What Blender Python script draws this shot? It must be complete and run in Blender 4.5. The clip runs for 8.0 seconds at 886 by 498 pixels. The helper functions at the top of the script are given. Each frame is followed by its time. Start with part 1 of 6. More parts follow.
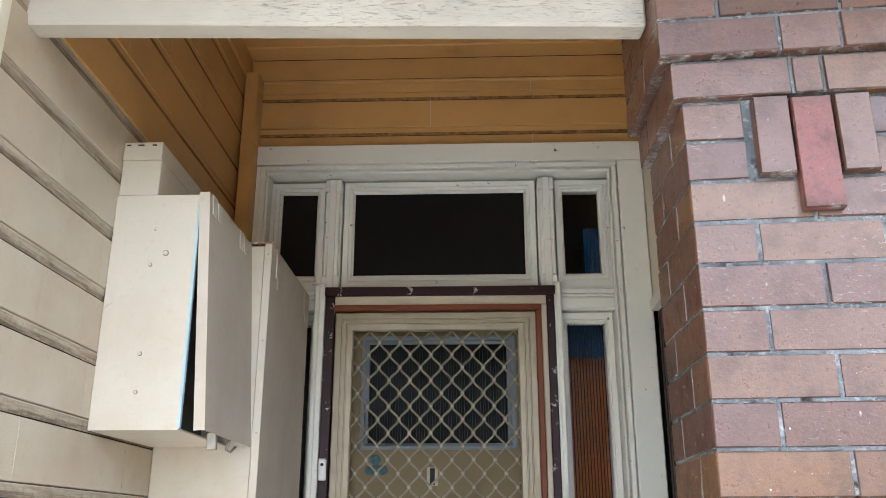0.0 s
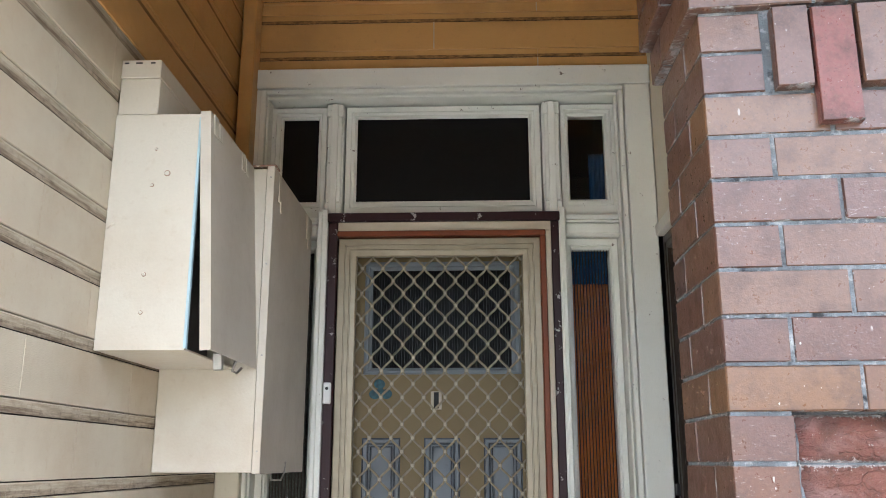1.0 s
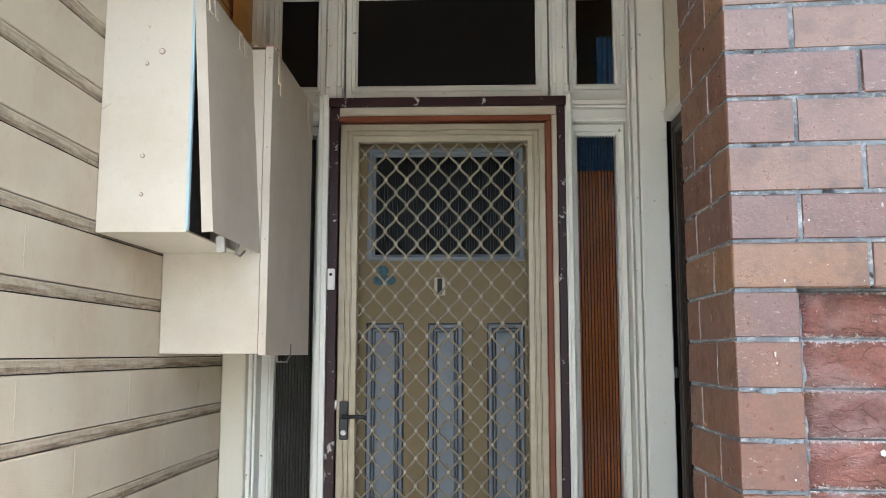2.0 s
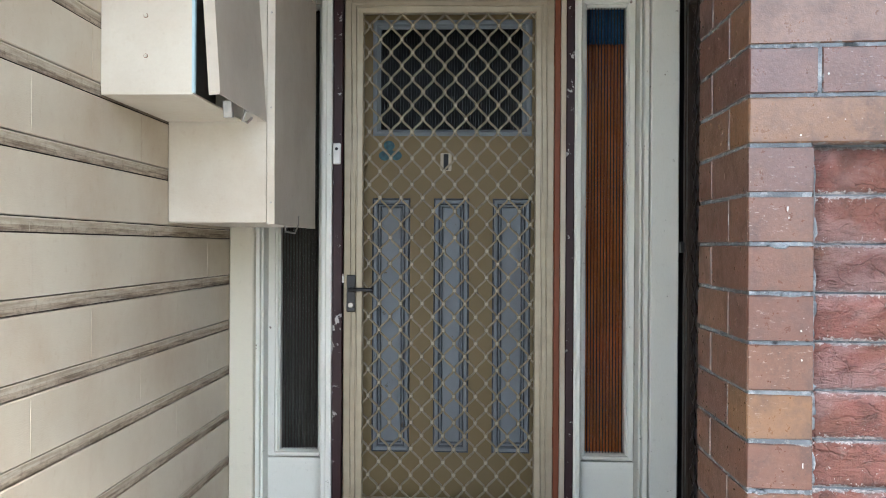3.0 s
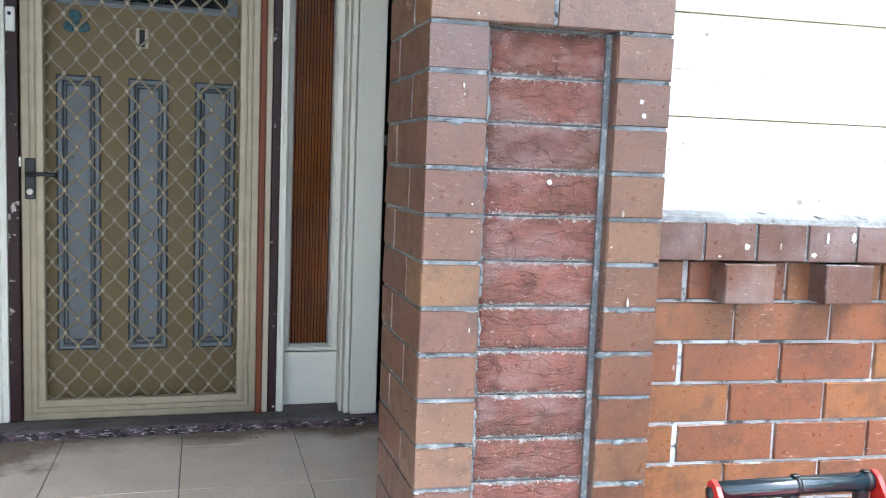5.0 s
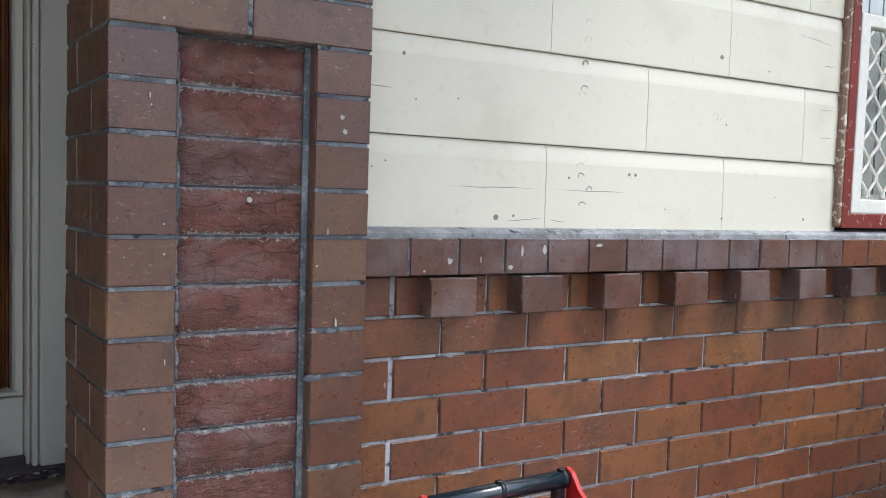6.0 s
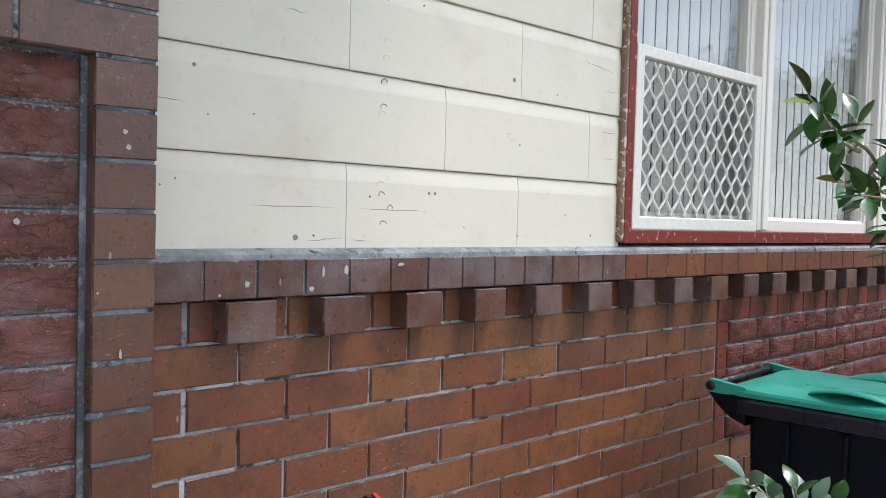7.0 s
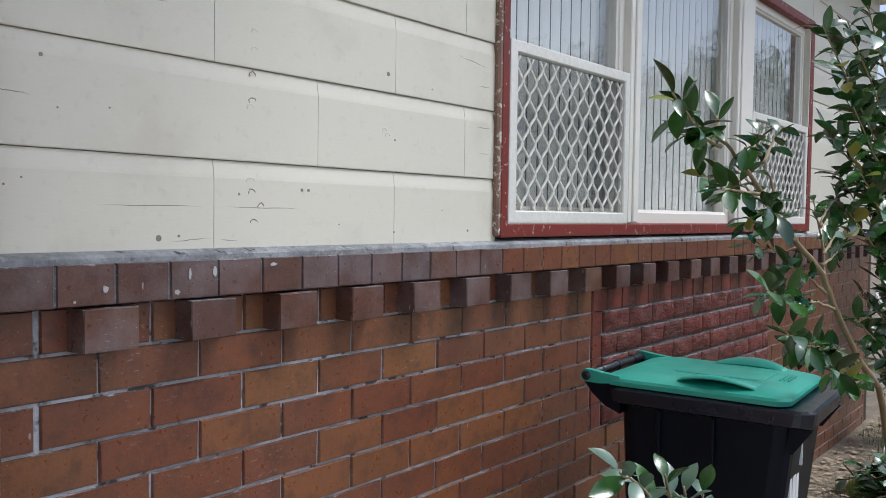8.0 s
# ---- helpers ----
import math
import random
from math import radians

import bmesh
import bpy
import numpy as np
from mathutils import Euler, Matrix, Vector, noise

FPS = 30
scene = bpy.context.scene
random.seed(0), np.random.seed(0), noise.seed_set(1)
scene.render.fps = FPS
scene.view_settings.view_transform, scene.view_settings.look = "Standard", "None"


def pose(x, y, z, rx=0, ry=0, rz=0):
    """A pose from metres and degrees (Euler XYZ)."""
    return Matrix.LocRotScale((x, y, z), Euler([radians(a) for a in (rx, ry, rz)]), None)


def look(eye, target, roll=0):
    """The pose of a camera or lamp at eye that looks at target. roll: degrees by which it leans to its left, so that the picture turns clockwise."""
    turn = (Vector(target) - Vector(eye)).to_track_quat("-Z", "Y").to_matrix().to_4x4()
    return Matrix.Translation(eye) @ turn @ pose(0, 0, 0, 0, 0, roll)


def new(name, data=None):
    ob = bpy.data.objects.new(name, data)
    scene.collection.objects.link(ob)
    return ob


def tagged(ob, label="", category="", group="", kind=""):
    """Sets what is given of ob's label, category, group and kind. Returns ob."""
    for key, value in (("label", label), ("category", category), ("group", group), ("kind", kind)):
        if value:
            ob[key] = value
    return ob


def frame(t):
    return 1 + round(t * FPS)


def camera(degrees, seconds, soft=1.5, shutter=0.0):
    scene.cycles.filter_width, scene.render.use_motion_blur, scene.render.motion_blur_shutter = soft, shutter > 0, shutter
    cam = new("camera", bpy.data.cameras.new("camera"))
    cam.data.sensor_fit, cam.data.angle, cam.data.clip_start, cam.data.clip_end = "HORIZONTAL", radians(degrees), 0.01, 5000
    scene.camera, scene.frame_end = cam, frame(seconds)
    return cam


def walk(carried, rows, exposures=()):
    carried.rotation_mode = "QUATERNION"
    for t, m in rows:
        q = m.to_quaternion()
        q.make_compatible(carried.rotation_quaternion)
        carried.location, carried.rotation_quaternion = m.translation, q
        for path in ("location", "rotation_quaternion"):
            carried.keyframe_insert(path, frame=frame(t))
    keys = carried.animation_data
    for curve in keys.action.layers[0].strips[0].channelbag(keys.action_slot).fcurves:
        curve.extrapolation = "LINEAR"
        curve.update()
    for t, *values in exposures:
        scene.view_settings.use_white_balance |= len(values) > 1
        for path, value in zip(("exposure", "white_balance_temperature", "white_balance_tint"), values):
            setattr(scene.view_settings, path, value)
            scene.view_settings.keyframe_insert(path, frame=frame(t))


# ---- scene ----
cam = camera(55.0, 8.0, soft=0.5, shutter=0.06)
PATH = [
    (0, (0.29, 0.396, 1.205), (0.075, 2.282, 1.836), -0.0),
    (0.5, (0.279, 0.412, 1.189), (0.063, 2.32, 1.748), -0.1),
    (1, (0.27, 0.43, 1.176), (0.051, 2.358, 1.661), -0.0),
    (1.5, (0.262, 0.445, 1.154), (0.041, 2.394, 1.541), 0.1),
    (1.7, (0.27, 0.457, 1.155), (0.042, 2.416, 1.487), -0.0),
    (2.8, (0.246, 0.464, 1.092), (0.012, 2.45, 1.124), 0.3),
    (3, (0.242, 0.463, 1.078), (0.009, 2.45, 1.072), 0.3),
    (3.5, (0.238, 0.472, 1.038), (0.005, 2.456, 0.942), 0.4),
    (4, (0.249, 0.472, 1.012), (0.016, 2.45, 0.827), 0.5),
    (4.5, (0.279, 0.477, 1.004), (0.208, 2.463, 0.777), 0.7),
    (5, (0.33, 0.492, 1.008), (0.727, 2.442, 0.805), 2.2),
    (5.2, (0.346, 0.504, 1.006), (0.898, 2.417, 0.818), 2.4),
    (6.3, (0.387, 0.549, 0.993), (1.518, 2.196, 0.894), 1.8),
    (6.5, (0.386, 0.56, 0.996), (1.601, 2.147, 0.912), 2.0),
    (7, (0.405, 0.569, 1.0), (1.777, 2.023, 0.929), 1.5),
    (7.5, (0.427, 0.574, 1.006), (1.912, 1.912, 0.932), 0.7),
    (8, (0.44, 0.581, 1.008), (1.998, 1.832, 0.927), 0.8),
]
walk(cam, [(t, look(eye, target, roll)) for t, eye, target, roll in PATH],
     exposures=[(0, 2.66, 5950, 8), (0.5, 2.56, 5950, 8), (1.0, 2.66, 5950, 8), (1.5, 2.7, 5950, 7), (3.0, 2.52, 5850, 6), (3.5, 2.52, 5750, 5), (4.0, 2.5, 5700, 4), (4.5, 2.8, 5650, 4), (5.0, 2.55, 5650, 4), (5.2, 2.5, 5650, 4), (6.3, 0.72, 5800, 10), (7.0, 0.87, 5800, 10), (7.5, 0.58, 5750, 11), (8.0, 0.52, 5750, 11)])


# ---- world, sun ----
world = bpy.data.worlds.new("world")
scene.world = world
world.use_nodes = True
_wn = world.node_tree
_bg = _wn.nodes["Background"]
_sky = _wn.nodes.new("ShaderNodeTexSky")
_sky.sky_type, _sky.sun_disc = "NISHITA", False
_sky.sun_elevation, _sky.sun_rotation = radians(62), radians(146)
_sky.air_density, _sky.dust_density, _sky.ozone_density = 1.0, 4.0, 1.0
# a hazy, whitish sky
_haze = _wn.nodes.new("ShaderNodeHueSaturation")
_haze.inputs["Saturation"].default_value = 0.72
_wn.links.new(_sky.outputs[0], _haze.inputs["Color"])
_wn.links.new(_haze.outputs[0], _bg.inputs[0])
_bg.inputs[1].default_value = 0.13
_sun = bpy.data.lights.new("sun", "SUN")
_sun.energy, _sun.angle, _sun.color = 1.25, radians(20), (1.0, 0.98, 0.95)
sun_ob = new("sun", _sun)
sun_ob.matrix_world = look((2.62, -3.89, 8.83), (0, 0, 0))

# ---- materials ----


class Nodes:
    """A short way to write node materials."""

    def __init__(self, name):
        self.mat = bpy.data.materials.new(name)
        self.mat.use_nodes = True
        self.tree = self.mat.node_tree
        self.bsdf = self.tree.nodes["Principled BSDF"]
        self.coord = self.tree.nodes.new("ShaderNodeTexCoord").outputs["Object"]

    def put(self, socket, value):
        if isinstance(value, bpy.types.NodeSocket):
            self.tree.links.new(value, socket)
        else:
            socket.default_value = value

    def world_coord(self):
        return self.tree.nodes.new("ShaderNodeNewGeometry").outputs["Position"]

    def stretch(self, vector, scale):
        n = self.tree.nodes.new("ShaderNodeMapping")
        self.put(n.inputs["Vector"], vector)
        n.inputs["Scale"].default_value = scale
        return n.outputs[0]

    def shift(self, vector, amount):
        n = self.tree.nodes.new("ShaderNodeVectorMath")
        n.operation = "ADD"
        self.put(n.inputs[0], vector)
        self.put(n.inputs[1], amount)
        return n.outputs[0]

    def noise(self, vector, scale, detail=4.0, rough=0.55):
        n = self.tree.nodes.new("ShaderNodeTexNoise")
        self.put(n.inputs["Vector"], vector)
        n.inputs["Scale"].default_value = scale
        n.inputs["Detail"].default_value = detail
        n.inputs["Roughness"].default_value = rough
        return n.outputs["Fac"]

    def cells(self, vector, scale, randomness=1.0):
        n = self.tree.nodes.new("ShaderNodeTexVoronoi")
        self.put(n.inputs["Vector"], vector)
        n.inputs["Scale"].default_value = scale
        n.inputs["Randomness"].default_value = randomness
        return n.outputs["Distance"]

    def ramp(self, fac, stops):
        n = self.tree.nodes.new("ShaderNodeValToRGB")
        self.put(n.inputs[0], fac)
        el = n.color_ramp.elements
        while len(el) < len(stops):
            el.new(0.5)
        for e, (at, c) in zip(el, stops):
            e.position = at
            e.color = (*c, 1) if len(c) == 3 else c
        return n.outputs[0]

    def grey(self, fac, a, b):
        """0 below a, 1 above b."""
        n = self.tree.nodes.new("ShaderNodeMapRange")
        self.put(n.inputs[0], fac)
        n.inputs[1].default_value, n.inputs[2].default_value = a, b
        return n.outputs[0]

    def maths(self, op, a, b=0.0):
        n = self.tree.nodes.new("ShaderNodeMath")
        n.operation = op
        self.put(n.inputs[0], a)
        self.put(n.inputs[1], b)
        return n.outputs[0]

    def mix(self, fac, a, b):
        n = self.tree.nodes.new("ShaderNodeMix")
        n.data_type = "RGBA"
        self.put(n.inputs["Factor"], fac)
        self.put(n.inputs["A"], (*a, 1) if isinstance(a, tuple) else a)
        self.put(n.inputs["B"], (*b, 1) if isinstance(b, tuple) else b)
        return n.outputs["Result"]

    def rand(self):
        return self.tree.nodes.new("ShaderNodeObjectInfo").outputs["Random"]

    def island(self):
        return self.tree.nodes.new("ShaderNodeNewGeometry").outputs["Random Per Island"]

    def finish(self, colour, rough=0.5, bump=None, height=0.002, metal=0.0, spec=0.5):
        self.put(self.bsdf.inputs["Base Color"], (*colour, 1) if isinstance(colour, tuple) else colour)
        self.put(self.bsdf.inputs["Roughness"], rough)
        self.put(self.bsdf.inputs["Metallic"], metal)
        self.bsdf.inputs["Specular IOR Level"].default_value = spec
        if bump is not None:
            n = self.tree.nodes.new("ShaderNodeBump")
            n.inputs["Strength"].default_value = 0.8
            n.inputs["Distance"].default_value = height
            self.put(n.inputs["Height"], bump)
            self.tree.links.new(n.outputs[0], self.bsdf.inputs["Normal"])
        return self.mat


def paint(name, base, under=(0.35, 0.27, 0.2), dirt=(0.3, 0.26, 0.2), chip=0.72, dirt_at=0.55, rough=0.45, grain=(6, 6, 60), size=17, relief=0.0016):
    """Old house paint: brush grain, dirt stains and chips that bare what lies under it."""
    n = Nodes(name)
    p = n.world_coord()
    brush = n.noise(n.stretch(p, grain), 14, 3)
    stain = n.noise(p, 2.6, 6, 0.62)
    fine = n.noise(p, 45, 4)
    chips = n.noise(p, size, 8, 0.7)
    c = n.mix(n.maths("MULTIPLY", n.grey(brush, 0.3, 0.75), 0.16), base, tuple(v * 0.78 for v in base))
    c = n.mix(n.maths("MULTIPLY", n.grey(stain, dirt_at, dirt_at + 0.28), 0.45), c, dirt)
    c = n.mix(n.maths("MULTIPLY", n.grey(fine, 0.6, 0.78), 0.2), c, dirt)
    c = n.mix(n.grey(chips, chip, chip + 0.025), c, under)
    h = n.maths("SUBTRACT", n.maths("MULTIPLY", brush, 0.4), n.grey(chips, chip, chip + 0.03))
    return n.finish(c, n.maths("ADD", n.maths("MULTIPLY", fine, 0.2), rough - 0.1), h, relief, spec=0.35)


def brick_mat(name, stops, rock=False, bloom=0.0, gloss=0.5, pale=1.0):
    """Hard-burnt brick with a glassy skin: tone by brick, burnt blotches, pits, splashes, mortar smeared on the edges."""
    n = Nodes(name)
    gen = n.tree.nodes.new("ShaderNodeTexCoord").outputs["Generated"]
    sep = n.tree.nodes.new("ShaderNodeSeparateXYZ")
    n.put(sep.inputs[0], gen)
    ex = n.maths("MULTIPLY", n.maths("ABSOLUTE", n.maths("SUBTRACT", sep.outputs[0], 0.5)), 2.0)
    ez = n.maths("MULTIPLY", n.maths("ABSOLUTE", n.maths("SUBTRACT", sep.outputs[2], 0.5)), 2.0)
    face = n.maths("SUBTRACT", 1.0, n.grey(sep.outputs[1], 0.04, 0.1))
    edge = n.maths("MAXIMUM", n.maths("MULTIPLY", face, n.grey(ex, 0.86 if rock else 0.93, 1.0)), n.grey(ez, 0.66 if rock else 0.8, 1.0))
    r = n.rand()
    p = n.world_coord()
    c = n.ramp(r, stops)
    big, blotch = n.noise(p, 7, 4, 0.55), n.noise(p, 19, 5, 0.62)
    fine, mid = n.noise(p, 170, 4, 0.7), n.noise(p, 62, 4, 0.65)
    c = n.mix(n.maths("MULTIPLY", n.grey(big, 0.45, 0.66), 0.45), c, n.mix(r, (0.075, 0.03, 0.022), (0.16, 0.075, 0.03)))
    c = n.mix(n.maths("MULTIPLY", n.grey(blotch, 0.5, 0.68), 0.55), c, (0.04, 0.018, 0.014))
    c = n.mix(n.maths("MULTIPLY", n.grey(mid, 0.5, 0.72), 0.35), c, (0.05, 0.026, 0.02))
    c = n.mix(n.maths("MULTIPLY", n.grey(fine, 0.5, 0.7), 0.3), c, (0.22, 0.12, 0.08))
    c = n.mix(n.maths("MULTIPLY", n.grey(n.noise(p, 230, 3, 0.65), 0.63, 0.69), 0.5), c, (0.015, 0.01, 0.008))
    if bloom:
        c = n.mix(n.maths("MULTIPLY", n.grey(n.noise(p, 9, 5, 0.6), 0.42, 0.68), bloom), c, (0.32, 0.29, 0.3))
    # a dark burnt line just inside the edges
    c = n.mix(n.maths("MULTIPLY", n.maths("MULTIPLY", edge, n.grey(mid, 0.35, 0.6)), 0.45), c, (0.03, 0.018, 0.016))
    # splashes of pale paint: fine dots and a few runs
    gate = n.grey(n.noise(p, 9, 2), 0.5, 0.58)
    dots = n.maths("MULTIPLY", n.maths("SUBTRACT", 1.0, n.grey(n.cells(p, 70), 0.06, 0.09)), gate)
    runs = n.maths("MULTIPLY", n.maths("SUBTRACT", 1.0, n.grey(n.cells(n.stretch(p, (1, 1, 0.33)), 27), 0.055, 0.075)), n.grey(n.noise(n.shift(p, (3, 1, 2)), 11, 2), 0.54, 0.58))
    scuff = n.maths("MULTIPLY", n.grey(n.noise(n.stretch(p, (0.5, 1, 1.6)), 95, 5, 0.75), 0.6, 0.65), n.grey(n.noise(n.shift(p, (7, 2, 4)), 3.5, 3), 0.5, 0.6))
    c = n.mix(n.maths("MULTIPLY", scuff, 0.4), c, (0.5, 0.44, 0.4))
    c = n.mix(n.maths("MULTIPLY", n.maths("MAXIMUM", dots, runs), 0.5), c, (0.6, 0.57, 0.52))
    smear = n.maths("ADD", n.maths("MULTIPLY", edge, 0.5 if rock else 0.33), n.noise(p, 34, 7, 0.72))
    smear = n.grey(smear, 0.84, 0.89)
    c = n.mix(n.maths("MULTIPLY", smear, 0.85), c, n.mix(n.grey(n.noise(p, 70, 3), 0.4, 0.6), (0.16, 0.165, 0.17), (0.36, 0.36, 0.355)))
    dull = n.maths("MAXIMUM", smear, n.maths("MULTIPLY", n.grey(blotch, 0.5, 0.7), 0.35))
    if rock:
        crust = n.noise(p, 38, 7, 0.72)
        c = n.mix(n.maths("MULTIPLY", n.grey(crust, 0.6, 0.72), 0.4 * pale), c, (0.33, 0.25, 0.23))
        fleck = n.grey(n.maths("ADD", n.noise(p, 150, 3, 0.7), n.maths("MULTIPLY", edge, 0.15)), 0.665, 0.71)
        c = n.mix(n.maths("MULTIPLY", fleck, 0.8 * pale), c, (0.5, 0.45, 0.43))
        split = n.tree.nodes.new("ShaderNodeTexVoronoi")
        split.feature = "DISTANCE_TO_EDGE"
        split.inputs["Scale"].default_value = 19
        warp = n.tree.nodes.new("ShaderNodeTexNoise")
        warp.inputs["Scale"].default_value, warp.inputs["Detail"].default_value = 26, 5
        n.put(warp.inputs["Vector"], p)
        bent = n.tree.nodes.new("ShaderNodeVectorMath")
        bent.operation = "MULTIPLY_ADD"
        n.put(bent.inputs[0], warp.outputs["Color"])
        bent.inputs[1].default_value = (0.06, 0.06, 0.06)
        n.put(bent.inputs[2], n.stretch(p, (0.6, 1, 1.25)))
        n.put(split.inputs["Vector"], bent.outputs[0])
        crack = n.maths("MULTIPLY", n.maths("SUBTRACT", 1.0, n.grey(split.outputs["Distance"], 0.0, 0.05)), n.grey(n.noise(p, 16, 3), 0.42, 0.58))
        c = n.mix(n.maths("MULTIPLY", crack, 0.32), c, (0.03, 0.016, 0.015))
        ledge = n.grey(n.noise(n.stretch(p, (0.55, 1, 1.7)), 15, 6, 0.65), 0.46, 0.52)
        c = n.mix(n.maths("MULTIPLY", n.grey(n.noise(n.stretch(n.shift(p, (2, 5, 3)), (0.6, 1, 1.2)), 13, 3), 0.5, 0.62), 0.4 * pale), c, (0.3, 0.2, 0.19))
        h = n.maths("ADD", n.maths("ADD", n.noise(n.stretch(p, (1, 1, 1.35)), 36, 8, 0.72), n.maths("MULTIPLY", ledge, 0.35)), n.maths("MULTIPLY", fine, 0.25))
        h = n.maths("SUBTRACT", h, n.maths("MULTIPLY", crack, 0.35))
        return n.finish(c, 0.5, h, 0.017, spec=gloss)
    h = n.maths("ADD", n.maths("MULTIPLY", blotch, 0.4), n.maths("MULTIPLY", fine, 0.25))
    h = n.maths("ADD", h, n.maths("MULTIPLY", mid, 0.3))
    h = n.maths("ADD", h, n.maths("MULTIPLY", smear, 0.3))
    return n.finish(c, n.maths("ADD", n.maths("MULTIPLY", dull, 0.35), n.maths("ADD", n.maths("MULTIPLY", mid, 0.2), 0.2)), h, 0.0026, spec=gloss)


def mortar_mat(name, base, holes=0.62):
    """Weathered pointing: grey with pale fresh smears and black holes."""
    n = Nodes(name)
    p = n.world_coord()
    big, fine = n.noise(p, 7, 6, 0.65), n.noise(p, 120, 5, 0.7)
    c = n.mix(n.grey(big, 0.42, 0.62), base, tuple(min(1, v * 1.9) for v in base))
    c = n.mix(n.maths("MULTIPLY", n.grey(n.noise(p, 48, 6, 0.7), 0.53, 0.64), 0.55), c, (0.46, 0.465, 0.46))
    c = n.mix(n.maths("MULTIPLY", n.grey(n.noise(n.shift(p, (5, 3, 1)), 24, 5), holes - 0.08, holes), 0.9), c, tuple(v * 0.14 for v in base))
    return n.finish(c, 0.9, n.maths("ADD", fine, n.maths("MULTIPLY", big, 1.5)), 0.006, spec=0.2)


def plain(name, base, rough=0.5, var=0.25, scale=30, metal=0.0, bump=0.0008, spec=0.5):
    n = Nodes(name)
    p = n.world_coord()
    a, b = n.noise(p, scale, 5), n.noise(p, scale / 9, 4)
    dark = tuple(v * (1 - var) for v in base)
    c = n.mix(n.grey(a, 0.35, 0.75), base, dark)
    c = n.mix(n.maths("MULTIPLY", n.grey(b, 0.45, 0.8), 0.6), c, dark)
    return n.finish(c, n.maths("ADD", n.maths("MULTIPLY", a, 0.25), rough - 0.12), a, bump, metal, spec)


def glass_mat(name, rough=0.02, tint=(1, 1, 1), ior=1.5):
    n = Nodes(name)
    n.bsdf.inputs["Transmission Weight"].default_value = 1.0
    n.bsdf.inputs["IOR"].default_value = ior
    p = n.world_coord()
    return n.finish(tint, rough, n.noise(p, 4, 2), 0.0015)


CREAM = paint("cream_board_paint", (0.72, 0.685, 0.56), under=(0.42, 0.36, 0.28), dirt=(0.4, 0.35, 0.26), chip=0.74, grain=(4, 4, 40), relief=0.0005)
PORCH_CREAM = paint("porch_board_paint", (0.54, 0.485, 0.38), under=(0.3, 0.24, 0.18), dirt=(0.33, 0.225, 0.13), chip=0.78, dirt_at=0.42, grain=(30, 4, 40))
WHITE = paint("white_frame_paint", (0.78, 0.78, 0.71), under=(0.2, 0.16, 0.13), dirt=(0.46, 0.44, 0.37), chip=0.652, dirt_at=0.6, grain=(40, 40, 5), size=24)
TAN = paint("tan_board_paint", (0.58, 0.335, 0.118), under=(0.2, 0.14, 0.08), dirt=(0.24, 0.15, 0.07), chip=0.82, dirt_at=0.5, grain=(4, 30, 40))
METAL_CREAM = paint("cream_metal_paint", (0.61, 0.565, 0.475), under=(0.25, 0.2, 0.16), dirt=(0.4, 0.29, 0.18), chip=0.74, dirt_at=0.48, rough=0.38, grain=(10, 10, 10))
# shade of the sideways-facing doors put into a duller, dustier cream
SHADED_CREAM = paint("shaded_cream_metal_paint", (0.56, 0.51, 0.43), under=(0.25, 0.2, 0.16), dirt=(0.34, 0.28, 0.21), chip=0.72, dirt_at=0.45, rough=0.5, grain=(10, 10, 30))
PALE_BLUE = plain("pale_blue_rubber_seal", (0.45, 0.62, 0.68), 0.5, 0.15, 20)
MAROON = paint("maroon_paint", (0.026, 0.007, 0.009), under=(0.5, 0.48, 0.46), dirt=(0.012, 0.008, 0.008), chip=0.6, rough=0.4, grain=(40, 40, 4))
REDWOOD = paint("orange_stained_timber", (0.17, 0.044, 0.015), under=(0.1, 0.04, 0.02), dirt=(0.09, 0.03, 0.02), chip=0.74, grain=(50, 50, 3))
SASH = paint("off_white_sash_paint", (0.82, 0.785, 0.69), under=(0.42, 0.36, 0.28), dirt=(0.5, 0.45, 0.36), chip=0.74, dirt_at=0.58, grain=(10, 10, 40), relief=0.0006)
WIN_RED = paint("red_window_paint", (0.2, 0.035, 0.025), under=(0.6, 0.55, 0.48), dirt=(0.1, 0.03, 0.025), chip=0.61, rough=0.5, grain=(10, 10, 10), size=34)
RAW = paint("bare_weathered_timber", (0.33, 0.21, 0.15), under=(0.62, 0.58, 0.48), dirt=(0.05, 0.03, 0.022), chip=0.55, dirt_at=0.42, rough=0.8, grain=(60, 60, 4), size=46)
ALU = plain("beige_aluminium", (0.36, 0.31, 0.22), 0.38, 0.18, 20, 0.25, 0.0003)
GRILLE = plain("beige_grille_paint", (0.285, 0.24, 0.16), 0.45, 0.3, 60)
GRILLE_CLIP = plain("pale_grille_clip", (0.44, 0.39, 0.29), 0.4, 0.25, 60)
WHITE_GRILLE = plain("white_grille_paint", (0.8, 0.775, 0.69), 0.45, 0.15, 60)
DOOR_TAN = paint("tan_door_paint", (0.18, 0.133, 0.06), under=(0.2, 0.14, 0.08), dirt=(0.2, 0.15, 0.09), chip=0.8, grain=(40, 40, 5))
DOOR_BLUE = paint("blue_grey_door_paint", (0.185, 0.212, 0.235), under=(0.12, 0.105, 0.08), dirt=(0.13, 0.125, 0.11), chip=0.645, dirt_at=0.48, grain=(40, 40, 5))
BLUE_TRIM = plain("dirt_and_shadow_blue_trim", (0.075, 0.088, 0.105), 0.5, 0.4, 40)


